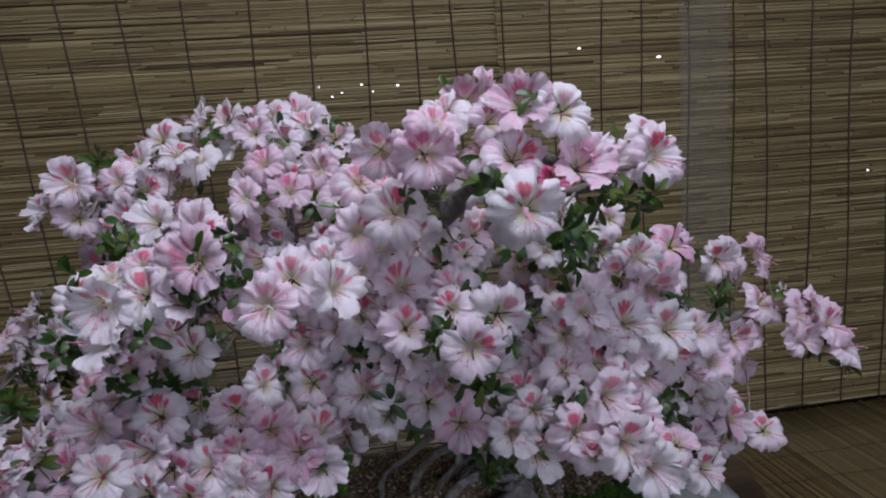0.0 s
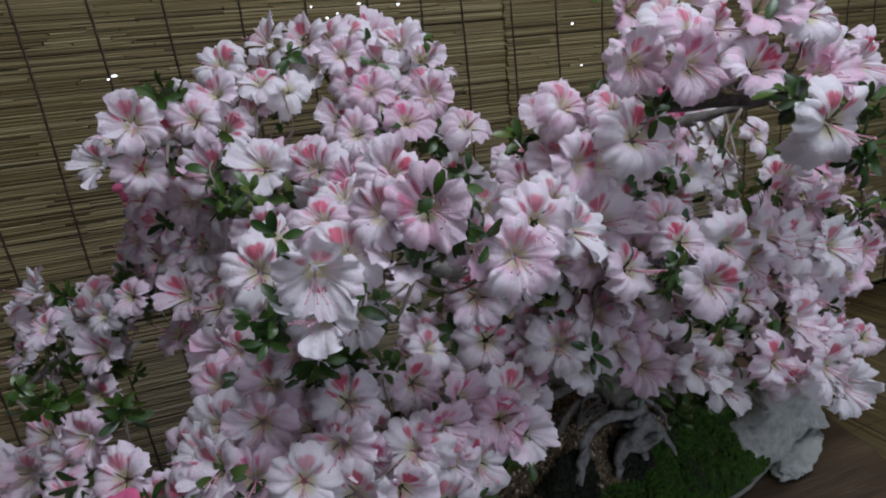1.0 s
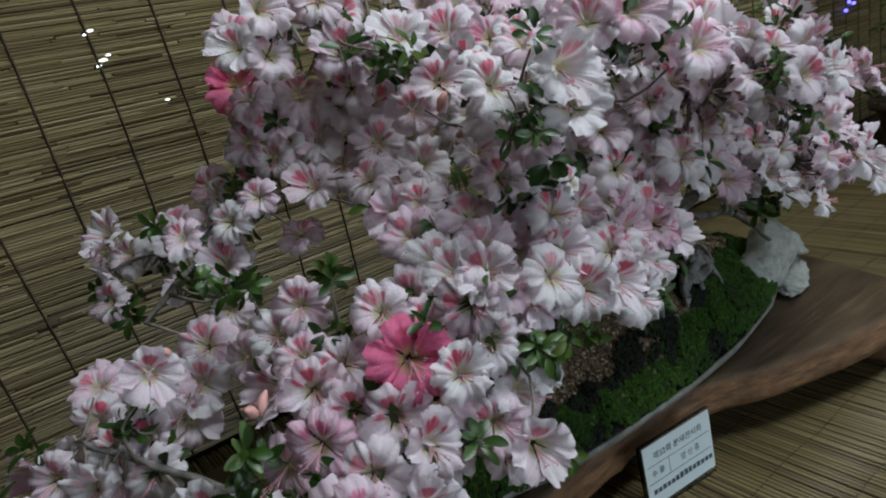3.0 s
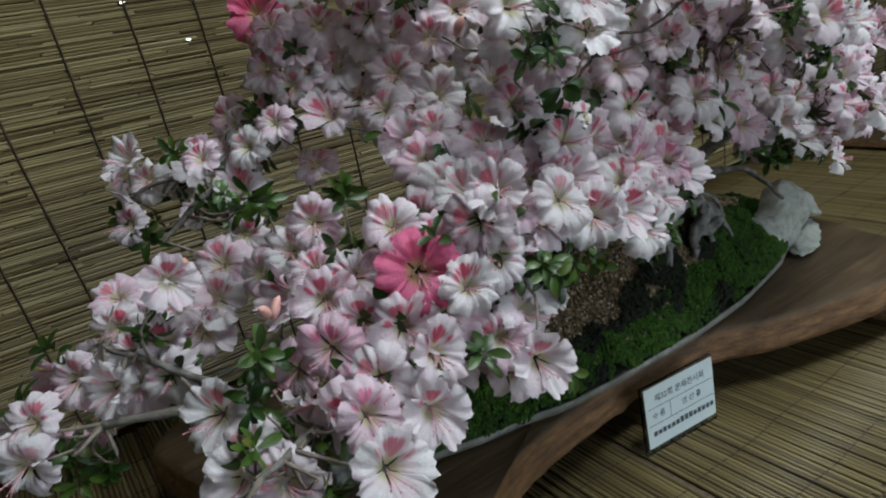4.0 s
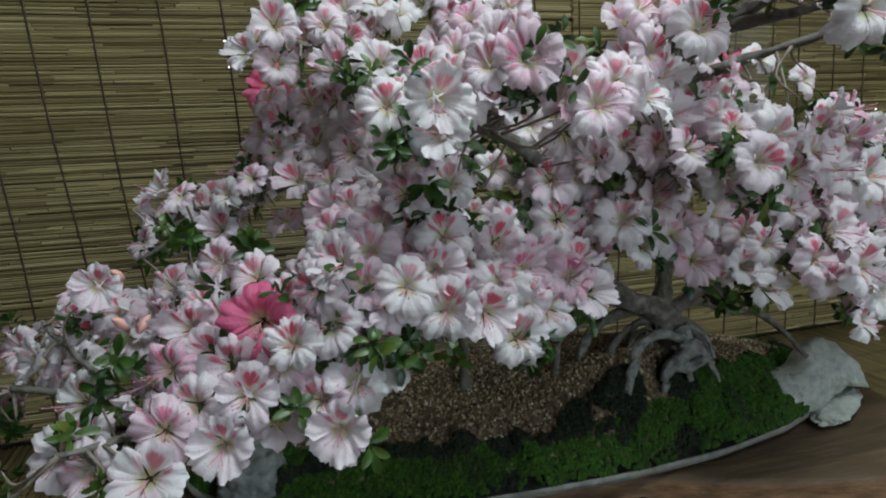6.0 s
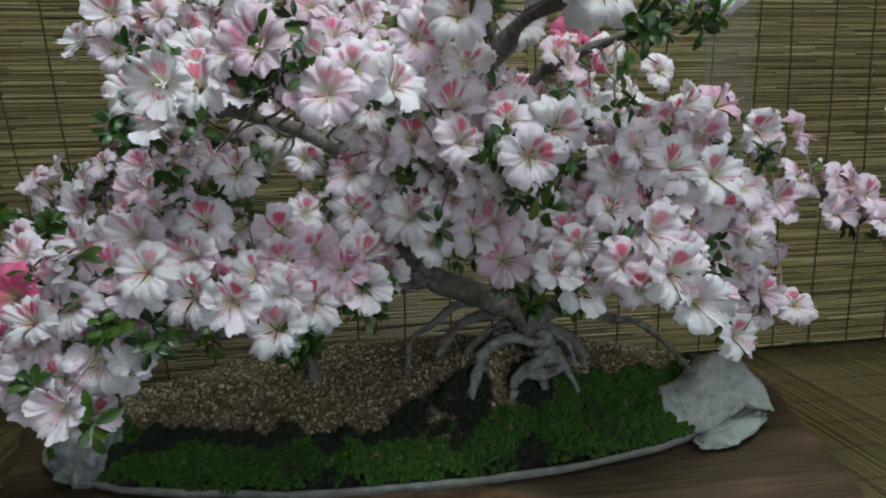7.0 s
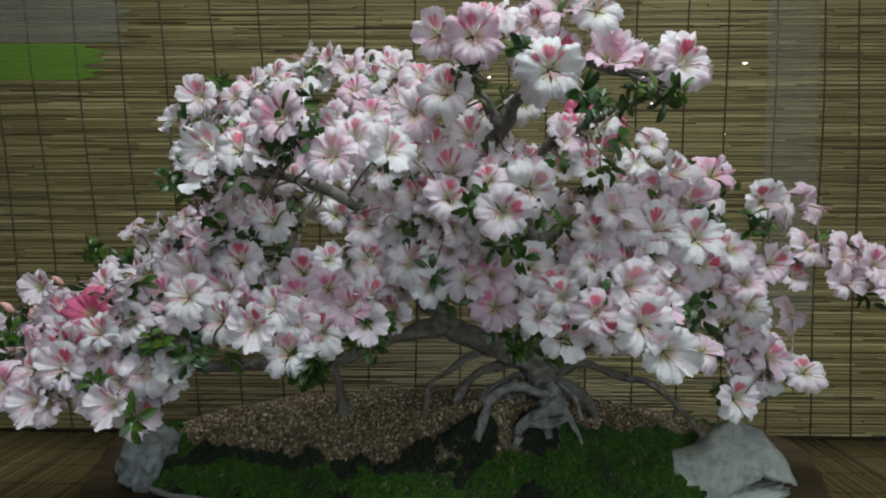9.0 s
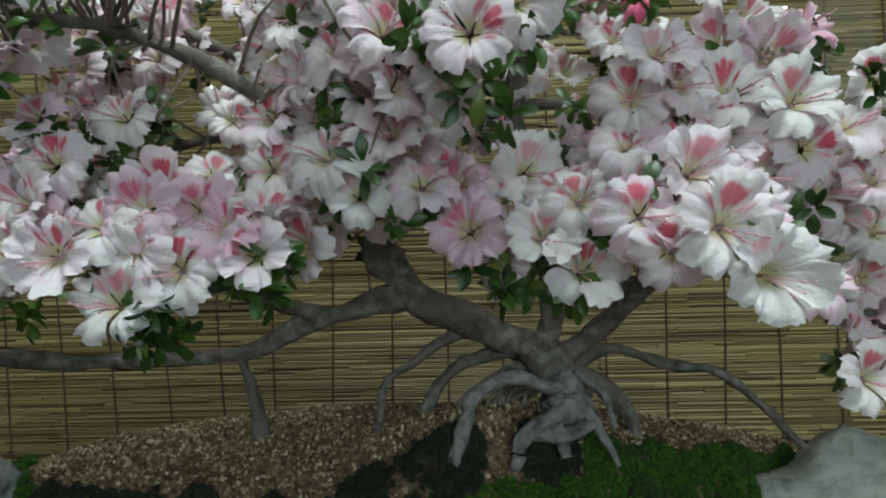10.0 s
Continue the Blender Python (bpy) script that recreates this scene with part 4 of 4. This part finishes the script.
FAR_RIGHT = [(0.576, -0.005, 0.540, "striped"), (0.605, -0.027, 0.527, "striped"), (0.538, 0.080, 0.442, "striped"), (0.633, 0.039, 0.532, "striped"), (0.622, -0.030, 0.498, ""), (0.411, -0.027, 0.331, ""), (0.551, 0.060, 0.616, ""), (0.470, 0.037, 0.617, ""), (0.540, 0.031, 0.554, ""), (0.441, -0.048, 0.529, ""), (0.432, -0.013, 0.466, ""), (0.429, 0.033, 0.382, ""), (0.473, 0.010, 0.384, ""), (0.517, -0.006, 0.369, "")]
LOW_LEFT = [(-0.486, -0.071, 0.452, "magenta"), (-0.607, -0.191, 0.352, "white"), (-0.595, -0.149, 0.376, ""), (-0.426, -0.124, 0.331, ""), (-0.604, -0.119, 0.361, ""), (-0.497, -0.071, 0.409, ""), (-0.547, -0.130, 0.349, ""), (-0.564, 0.040, 0.479, ""), (-0.429, -0.122, 0.373, ""), (-0.401, -0.100, 0.375, ""), (-0.541, 0.022, 0.503, ""), (-0.450, -0.030, 0.484, ""), (-0.412, -0.044, 0.516, ""), (-0.411, 0.001, 0.535, ""), (-0.635, 0.136, 0.425, ""), (-0.572, -0.044, 0.446, ""), (-0.541, -0.051, 0.462, ""), (-0.598, -0.086, 0.416, ""), (-0.527, -0.110, 0.418, ""), (-0.572, -0.124, 0.389, ""), (-0.543, -0.158, 0.356, ""), (-0.482, -0.111, 0.414, ""), (-0.445, -0.133, 0.496, ""), (-0.430, -0.135, 0.457, ""), (-0.445, -0.143, 0.380, ""), (-0.432, -0.176, 0.361, ""), (-0.405, -0.138, 0.393, ""), (-0.470, -0.138, 0.446, "")]
FAR_LEFT = [(-0.717, 0.065, 0.386, ""), (-0.741, 0.154, 0.425, ""), (-0.736, 0.105, 0.374, ""), (-0.720, 0.215, 0.433, ""), (-0.676, 0.138, 0.435, ""), (-0.794, 0.121, 0.399, ""), (-0.764, 0.082, 0.391, ""), (-0.851, 0.139, 0.355, ""), (-0.857, 0.067, 0.355, ""), (-0.697, -0.023, 0.372, ""), (-0.683, -0.072, 0.352, ""), (-0.673, -0.124, 0.335, ""), (-0.699, -0.095, 0.341, "")]
SPRAYS = (TOP, CROWN_LEFT, LEFT_BACK, LEFT_MID, CENTRE, MID_LEFT, RIGHT, FAR_RIGHT, LOW_LEFT, FAR_LEFT)
for spray in SPRAYS:
    for x, y, z, kind in spray:
        # the single flower at the crown's outer tip looks straight out
        out = (0.016 if z > 0.6 else 0.036) if kind == "magenta" and x < -0.4 else 0.0
        flower((x - 0.4 * out, y - out, z + 0.3 * out), rng.uniform(0.062, 0.076) * (1.06 if out else 1), kind or rng.choices(("pale", "white", "striped"), (0.62, 0.30, 0.08))[0], rng, Vector((0.1, -1, 0.2)).normalized() if x < -0.42 and z > 0.75 else Vector((-0.35, -1, 0.3)).normalized() if out else None)

# the rest of the bloom, tucked between those and a little deeper in the crown
placed = list(flowers)
for _ in range(9000):
    if len(flowers) > 385:
        break
    p0, d0, s0 = placed[rng.randrange(len(placed))]
    side = Vector((rng.gauss(0, 1), rng.gauss(0, 1), rng.gauss(-0.1, 0.8)))
    side = (side - side.dot(d0) * d0).normalized()
    p = p0 + side * rng.uniform(0.028, 0.050) - d0 * rng.uniform(0.014, 0.042)
    if p.y > 0.40 or p.z < 0.34 or (p.z < 0.44 and -0.36 < p.x < 0.36):
        continue
    # sprays have neighbours on several sides; beyond the outline there is nothing
    around = [q - p for q, _, _ in placed if (q - p).length < 0.085]
    if len(around) < 3 or sum(around, Vector()).length > 0.62 * sum(k.length for k in around):
        continue
    if min((p - q).length for q, _, _ in flowers) < 0.033:
        continue
    kind = rng.choices(("pale", "white", "striped"), (0.60, 0.34, 0.06))[0]
    flower(p, rng.uniform(0.056, 0.068), kind, rng, (d0 + side * 0.40 + Vector((rng.gauss(0, 0.2), rng.gauss(0, 0.2), rng.gauss(0, 0.2)))).normalized(), len(flowers) < 290)

# dimmer flowers deep inside the crown, along the boughs
inner = [Vector(p[:3]) for rows in BOUGHS for p in spline(rows, 5)]
count = 0
for _ in range(3000):
    if count > 105:
        break
    q = inner[rng.randrange(len(inner))] + Vector((rng.gauss(0, 0.05), rng.gauss(0, 0.04), rng.gauss(0, 0.045)))
    if q.z < 0.46 or q.y < -0.02 or q.y > 0.28 or q.z > 0.80 or q.x > 0.42:
        continue
    gap = min((q - k).length for k, _, _ in flowers)
    if 0.038 < gap < 0.095:
        flower(q, rng.uniform(0.054, 0.066), rng.choice(("pale", "white")), rng, None, False)
        count += 1

# ---- leaves in small rosettes at the twig ends ----


def leaf_rosette(seed):
    rng = random.Random(seed)
    verts, faces = [], []
    for k in range(rng.randrange(6, 11)):
        a = k * 2.4 + rng.uniform(-0.7, 0.7)
        lift = rng.uniform(-0.2, 1.15)
        length, width = rng.uniform(0.014, 0.027), rng.uniform(0.0095, 0.0130)
        m3 = Euler((0, -lift, a)).to_matrix()
        base = len(verts)
        n = 6
        start, bow, stem = rng.uniform(0.001, 0.006), rng.uniform(-0.005, 0.005), rng.uniform(-0.010, 0.006)
        for i in range(n + 1):
            t = i / n
            w = width * 0.5 * math.sin(math.pi * (0.04 + 0.90 * t ** 1.6)) ** 0.65
            droop = -0.010 * t * t
            for s in (-1, 0, 1):
                p = m3 @ Vector((start + length * t, s * w + bow * t * t, droop + abs(s) * w * 0.35))
                p.z += stem
                verts.append(tuple(p))
        for i in range(n):
            for s in range(2):
                b_ = base + i * 3 + s
                faces.append((b_, b_ + 1, b_ + 4, b_ + 3))
    return mesh_of("leaf_rosette", verts, faces, M_LEAF, True)


ROSETTES = [leaf_rosette(k) for k in range(8)]


def rosette(p, d, scale, rng):
    ob = child("leaf_rosette", ROSETTES[rng.randrange(8)], azalea)
    ob.matrix_basis = Matrix.Translation(Vector(p) - AZ) @ d.to_track_quat("Z", "Y").to_matrix().to_4x4() @ pose(0, 0, 0, 0, 0, rng.uniform(0, 360)) @ Matrix.Diagonal((scale, scale, scale, 1))


tips = []
LEAFY = [(-0.210, -0.135, 0.386), (-0.176, -0.129, 0.393), (-0.127, -0.117, 0.422), (-0.114, -0.112, 0.443), (-0.304, -0.142, 0.415), (-0.483, -0.148, 0.388), (-0.712, 0.085, 0.429), (-0.293, -0.093, 0.556), (-0.268, -0.088, 0.549), (-0.213, -0.155, 0.683), (-0.237, -0.160, 0.693), (-0.102, 0.090, 0.738), (-0.068, -0.055, 0.737), (0.021, -0.187, 0.774), (0.074, -0.265, 0.783), (0.153, -0.272, 0.724), (0.216, -0.176, 0.750), (0.207, 0.075, 0.653), (0.203, -0.099, 0.659), (0.034, -0.177, 0.631), (0.017, -0.176, 0.616), (0.067, -0.184, 0.558), (0.145, -0.047, 0.574), (0.020, -0.067, 0.491), (0.101, -0.099, 0.420), (0.124, -0.102, 0.425), (0.281, -0.080, 0.552), (0.340, -0.092, 0.609), (0.394, -0.009, 0.650), (0.405, -0.066, 0.589), (0.329, -0.099, 0.465), (-0.682, -0.112, 0.362)]
LEAFY += [(-0.348, -0.151, 0.427), (-0.448, -0.126, 0.492), (-0.520, 0.255, 0.538), (-0.582, 0.230, 0.511), (-0.348, -0.165, 0.649), (0.251, -0.186, 0.741), (-0.046, -0.087, 0.572), (-0.183, -0.187, 0.694), (-0.816, 0.067, 0.326), (-0.816, 0.078, 0.353), (-0.748, -0.091, 0.324), (-0.634, -0.114, 0.353), (-0.650, -0.172, 0.342), (-0.486, -0.117, 0.376), (-0.527, -0.141, 0.383), (-0.645, -0.061, 0.421), (-0.657, -0.066, 0.403), (-0.389, -0.169, 0.431), (-0.501, 0.019, 0.529), (-0.573, 0.047, 0.530), (-0.580, 0.339, 0.557), (-0.596, 0.338, 0.516), (-0.525, -0.042, 0.487), (-0.555, -0.084, 0.427), (-0.320, -0.072, 0.556), (-0.410, -0.133, 0.476), (-0.209, -0.144, 0.410), (0.067, -0.107, 0.423), (-0.491, 0.238, 0.579), (-0.784, 0.062, 0.322), (-0.363, 0.033, 0.712), (-0.361, 0.125, 0.698)]
LEAFY += [(-0.341, 0.021, 0.717), (-0.415, -0.137, 0.500), (-0.542, 0.232, 0.483), (-0.521, 0.232, 0.494), (-0.194, -0.180, 0.733), (0.061, -0.144, 0.638), (0.049, -0.157, 0.612), (-0.334, -0.140, 0.642), (-0.252, -0.042, 0.589), (-0.410, 0.146, 0.819), (-0.480, 0.237, 0.601), (-0.065, -0.075, 0.595), (-0.085, -0.081, 0.652), (-0.640, 0.382, 0.492), (-0.592, 0.075, 0.528)]
for p in LEAFY:
    for _ in range(3):
        q = Vector(p) + Vector((rng.gauss(0, 0.010), rng.gauss(0.020, 0.007), rng.gauss(-0.003, 0.009)))
        rosette(q, (Vector((0, -0.6, 0.1)) + Vector((rng.gauss(0, 0.4), rng.gauss(0, 0.3), rng.gauss(0, 0.4)))).normalized(), rng.uniform(0.66, 0.90), rng)
        tips.append(q)
for p0, d0, s0 in list(flowers):
    if rng.random() < 0.42:
        side = Vector((rng.gauss(0, 1), rng.gauss(0, 1), rng.gauss(-0.3, 0.9)))
        side = (side - side.dot(d0) * d0).normalized()
        p = p0 + side * rng.uniform(0.026, 0.042) - d0 * rng.uniform(0.012, 0.034)
        if p.y < 0.36 and p.z > 0.32:
            rosette(p, (d0 + side * 0.6 + Vector((0, 0, 0.2))).normalized(), rng.uniform(0.75, 1.05), rng)
            tips.append(p)

# ---- twigs from the limbs to flowers and leaves ----
nodes = [Vector(p[:3]) for rows in BOUGHS for p in spline(rows, 7)]
nodes += [Vector((0.09, -0.05, 0.76)), Vector((0.14, -0.12, 0.80)), Vector((0.03, 0.05, 0.68))]
v, f = [], []
for p in [q for q, _, _ in flowers] + tips[::2]:
    n0 = min(nodes, key=lambda k: (k - p).length + 0.4 * max(0, k.z - p.z))
    end = p + (n0 - p).normalized() * 0.014
    midway = (n0 + end) / 2 + Vector((rng.gauss(0, 0.012), rng.gauss(0, 0.012), rng.gauss(-0.01, 0.01)))
    pts = spline([tuple(n0 - AZ) + (0.0024,), tuple(midway - AZ) + (0.0017,), tuple(end - AZ) + (0.0010,)], 3)
    tube(v, f, pts, 5)
child("fine_branching", mesh_of("fine_branching", v, f, M_TWIG, True), azalea)["kind"] = "stuff"

# closed buds near the edges of the crown
bv, bf = [], []
tube(bv, bf, [(0, 0, 0, 0.002), (0, 0, 0.006, 0.0045), (0, 0.001, 0.012, 0.0052), (0, 0.001, 0.018, 0.0036), (0, 0, 0.023, 0.001)], 8)
BUD = mesh_of("bud", bv, bf, M_BUD, True)
for p in [(-0.47, 0.27, 0.70), (-0.42, 0.25, 0.71), (-0.35, -0.02, 0.63), (-0.62, -0.05, 0.44), (-0.66, 0.12, 0.48)]:
    for _ in range(2):
        ob = child("bud", BUD, azalea)
        d = Vector((rng.gauss(0, 0.5), rng.gauss(-0.4, 0.3), 0.8)).normalized()
        ob.matrix_basis = Matrix.Translation(Vector(p) + Vector((rng.gauss(0, 0.012), rng.gauss(0, 0.012), rng.gauss(0, 0.012))) - AZ) @ d.to_track_quat("Z", "Y").to_matrix().to_4x4()

# ---- the name card ----


LIFT = 0.010


def name_card():
    thing = empty("name_card", (-0.055, -0.075, 0.0), "white printed card in a clear acrylic stand", "name card")
    thing.matrix_world = pose(-0.058, -0.030, 0.0015, -3, 0, -6)
    holder = part("holder", box(bmesh.new(), -0.0745, 0.0745, -0.0035, 0.0035, 0.0, 0.115, 0.0012), M_ACRYLIC, thing, "clear acrylic plate")
    holder.visible_shadow = False
    part("foot", box(bmesh.new(), -0.0745, 0.0745, 0.002, 0.034, 0.0, 0.003, 0.001), M_ACRYLIC, thing).visible_shadow = False
    part("paper", box(bmesh.new(), -0.071, 0.071, -0.0052, -0.0042, LIFT + 0.003, LIFT + 0.1025), M_PAPER, thing, "pale blue-white printed paper")

    def words(body, x, z, size):
        cu = bpy.data.curves.new("lettering", "FONT")
        cu.body, cu.size, cu.align_x, cu.align_y = body, size, "CENTER", "CENTER"
        cu.extrude = 0.0001
        cu.materials.append(M_INK)
        ob = child("lettering", cu, thing)
        ob.matrix_basis = pose(x, -0.0056, z + LIFT, 90, 0, 0)

    words("제32회 분재전시회", 0.0, 0.082, 0.0135)
    words("수 종", -0.046, 0.054, 0.0125)
    words("영 산 홍", 0.022, 0.054, 0.0125)
    for z in (0.068, 0.040):
        part("rule", box(bmesh.new(), -0.067, 0.067, -0.0055, -0.0051, LIFT + z - 0.0004, LIFT + z + 0.0004), M_INK, thing)
    part("rule", box(bmesh.new(), -0.0224, -0.0216, -0.0055, -0.0051, LIFT + 0.040, LIFT + 0.068), M_INK, thing)
    rng = random.Random(4)
    for k in range(14):
        x = -0.060 + k * 0.0092
        part("print_bar", box(bmesh.new(), x, x + 0.0070, -0.0056, -0.0052, LIFT + 0.021, LIFT + 0.021 + rng.uniform(0.007, 0.010)), M_INK, thing)


name_card()

# ---- neighbouring display farther along the bench ----


def dark_pot(at, sx, sy, h):
    thing = empty("bonsai_pot", at, "dark brown glazed oblong pot on a flat board", "pot")
    bm = bmesh.new()
    rings = []
    for s, z in ((0.80, 0.0), (0.84, 0.02), (0.95, h * 0.8), (1.04, h * 0.86), (1.05, h), (0.97, h), (0.93, h * 0.8), (0.85, h * 0.78)):
        ring = []
        for i in range(48):
            a = 2 * math.pi * i / 48
            c, s_ = math.cos(a), math.sin(a)
            ring.append(bm.verts.new((sx * s * math.copysign(abs(c) ** 0.5, c), sy * s * math.copysign(abs(s_) ** 0.5, s_), z)))
        rings.append(ring)
    for a, b_ in zip(rings, rings[1:]):
        for i in range(48):
            bm.faces.new((a[i], a[(i + 1) % 48], b_[(i + 1) % 48], b_[i])).smooth = True
    bm.faces.new(list(reversed(rings[0])))
    part("body", bm, M_GLAZE, thing)
    bm = bmesh.new()
    bmesh.ops.create_circle(bm, cap_ends=True, segments=40, radius=1.0, matrix=Matrix.Diagonal((sx * 0.9, sy * 0.9, 1, 1)) @ Matrix.Translation((0, 0, h * 0.82)))
    part("soil", bm, M_SOIL, thing)
    return thing


dark_pot((2.10, 0.32, 0.038), 0.30, 0.20, 0.17)
board = boxed("pot_board", 1.62, 2.58, 0.05, 0.60, 0.008, 0.034, M_SLAB, None, 0.006, "dark flat wooden board under a pot", "board")
stem = empty("neighbour_bonsai", (2.10, 0.32, 0.18), "dim green-leaved bonsai in a dark pot", "bonsai")
v, f = [], []
tube(v, f, [tuple(p) for p in spline([(0, 0, 0, 0.03), (-0.03, 0.02, 0.12, 0.025), (0.05, 0, 0.26, 0.018), (0.0, -0.02, 0.42, 0.012)], 6)], 9, 0.3)
child("trunk", mesh_of("trunk", v, f, M_BARK, True), stem)
for k in range(110):
    ob = child("leaf_rosette", ROSETTES[k % 8], stem)
    a, s = rng.uniform(0, 6.28), rng.random() ** 0.5
    ob.matrix_basis = Matrix.Translation((0.34 * s * math.cos(a), 0.20 * s * math.sin(a), 0.34 + rng.gauss(0, 0.06) + 0.1 * (1 - s))) @ pose(0, 0, 0, rng.uniform(-50, 50), rng.uniform(-50, 50), rng.uniform(0, 360)) @ Matrix.Diagonal((1.3, 1.3, 1.3, 1))
for x, z in ((2.36, 0.53), (2.40, 0.52), (2.33, 0.50), (2.44, 0.60), (2.43, 0.63)):
    bm = bmesh.new()
    bmesh.ops.create_icosphere(bm, subdivisions=2, radius=0.007, matrix=Matrix.Diagonal((1.6, 1, 1, 1)))
    ob = part("blue_lamp", bm, M_BLUE, None, "tiny glowing blue decorative lamp on the screen")
    ob.location = (x, 0.783, z)
    tagged(ob, "", "lamp", "blue decorative lamps")

# ---- reed mats on the bench, reeds running front to back ----


def reed_mesh(k):
    rng = random.Random(100 + k)
    v, f = [], []
    n = 7
    tube(v, f, [(0.0012 * math.sin(k + 1.3 * i), -0.53 + 1.06 * i / (n - 1), rng.uniform(-0.0004, 0.0004), 0.0036 * (1.05 if i % 2 else 0.95)) for i in range(n)], 6)
    return v, f


REED_SHAPES = [reed_mesh(k) for k in range(6)]
REED_MESHES = [mesh_of("reed", v, f, M_MAT, True) for v, f in REED_SHAPES]


def reed_mat(x0, x1, near, seed, label):
    rng = random.Random(seed)
    thing = empty("reed_mat", ((x0 + x1) / 2, 0.25, -0.0040), label, "reed mat", "reed mats on the bench")
    o = thing.location
    jv, jf = [], []
    x = x0
    while x < x1:
        at = (x - o.x, rng.uniform(-0.006, 0.006), rng.uniform(-0.0006, 0.0008))
        k = rng.randrange(6)
        if near[0] < x < near[1]:
            ob = child("reed", REED_MESHES[k], thing)
            ob.location = at
            ob.rotation_euler = (0, 0, rng.gauss(0, 0.0011))
        else:
            s = len(jv)
            jv += [(a + at[0], b_ + at[1], c + at[2]) for a, b_, c in REED_SHAPES[k][0]]
            jf += [tuple(i + s for i in q) for q in REED_SHAPES[k][1]]
        x += rng.uniform(0.0072, 0.0092)
    if jv:
        child("reeds", mesh_of("reeds", jv, jf, M_MAT_FAR, True), thing)["kind"] = "stuff"
    for row in range(9):
        y = -0.215 + 0.1085 * row - 0.25
        v, f, pts = [], [], []
        n = int((x1 - x0) / 0.0037)
        for i in range(n + 1):
            pts.append((x0 + (x1 - x0) * i / n - o.x, y + 0.0022 * math.sin(i * 0.11 + row) + 0.0006 * math.sin(i * 3.1), 0.0034 + 0.0012 * math.sin(i * 1.57), 0.0009))
        tube(v, f, pts, 4)
        child("twine", mesh_of("twine", v, f, M_TWINE), thing)


reed_mat(-1.7, -0.145, (-1.02, -0.1), 31, "yellow-brown reed mat stitched with dark twine")
reed_mat(-0.125, 3.2, (-0.2, 0.95), 32, "yellow-brown reed mat laid edge to edge with another")
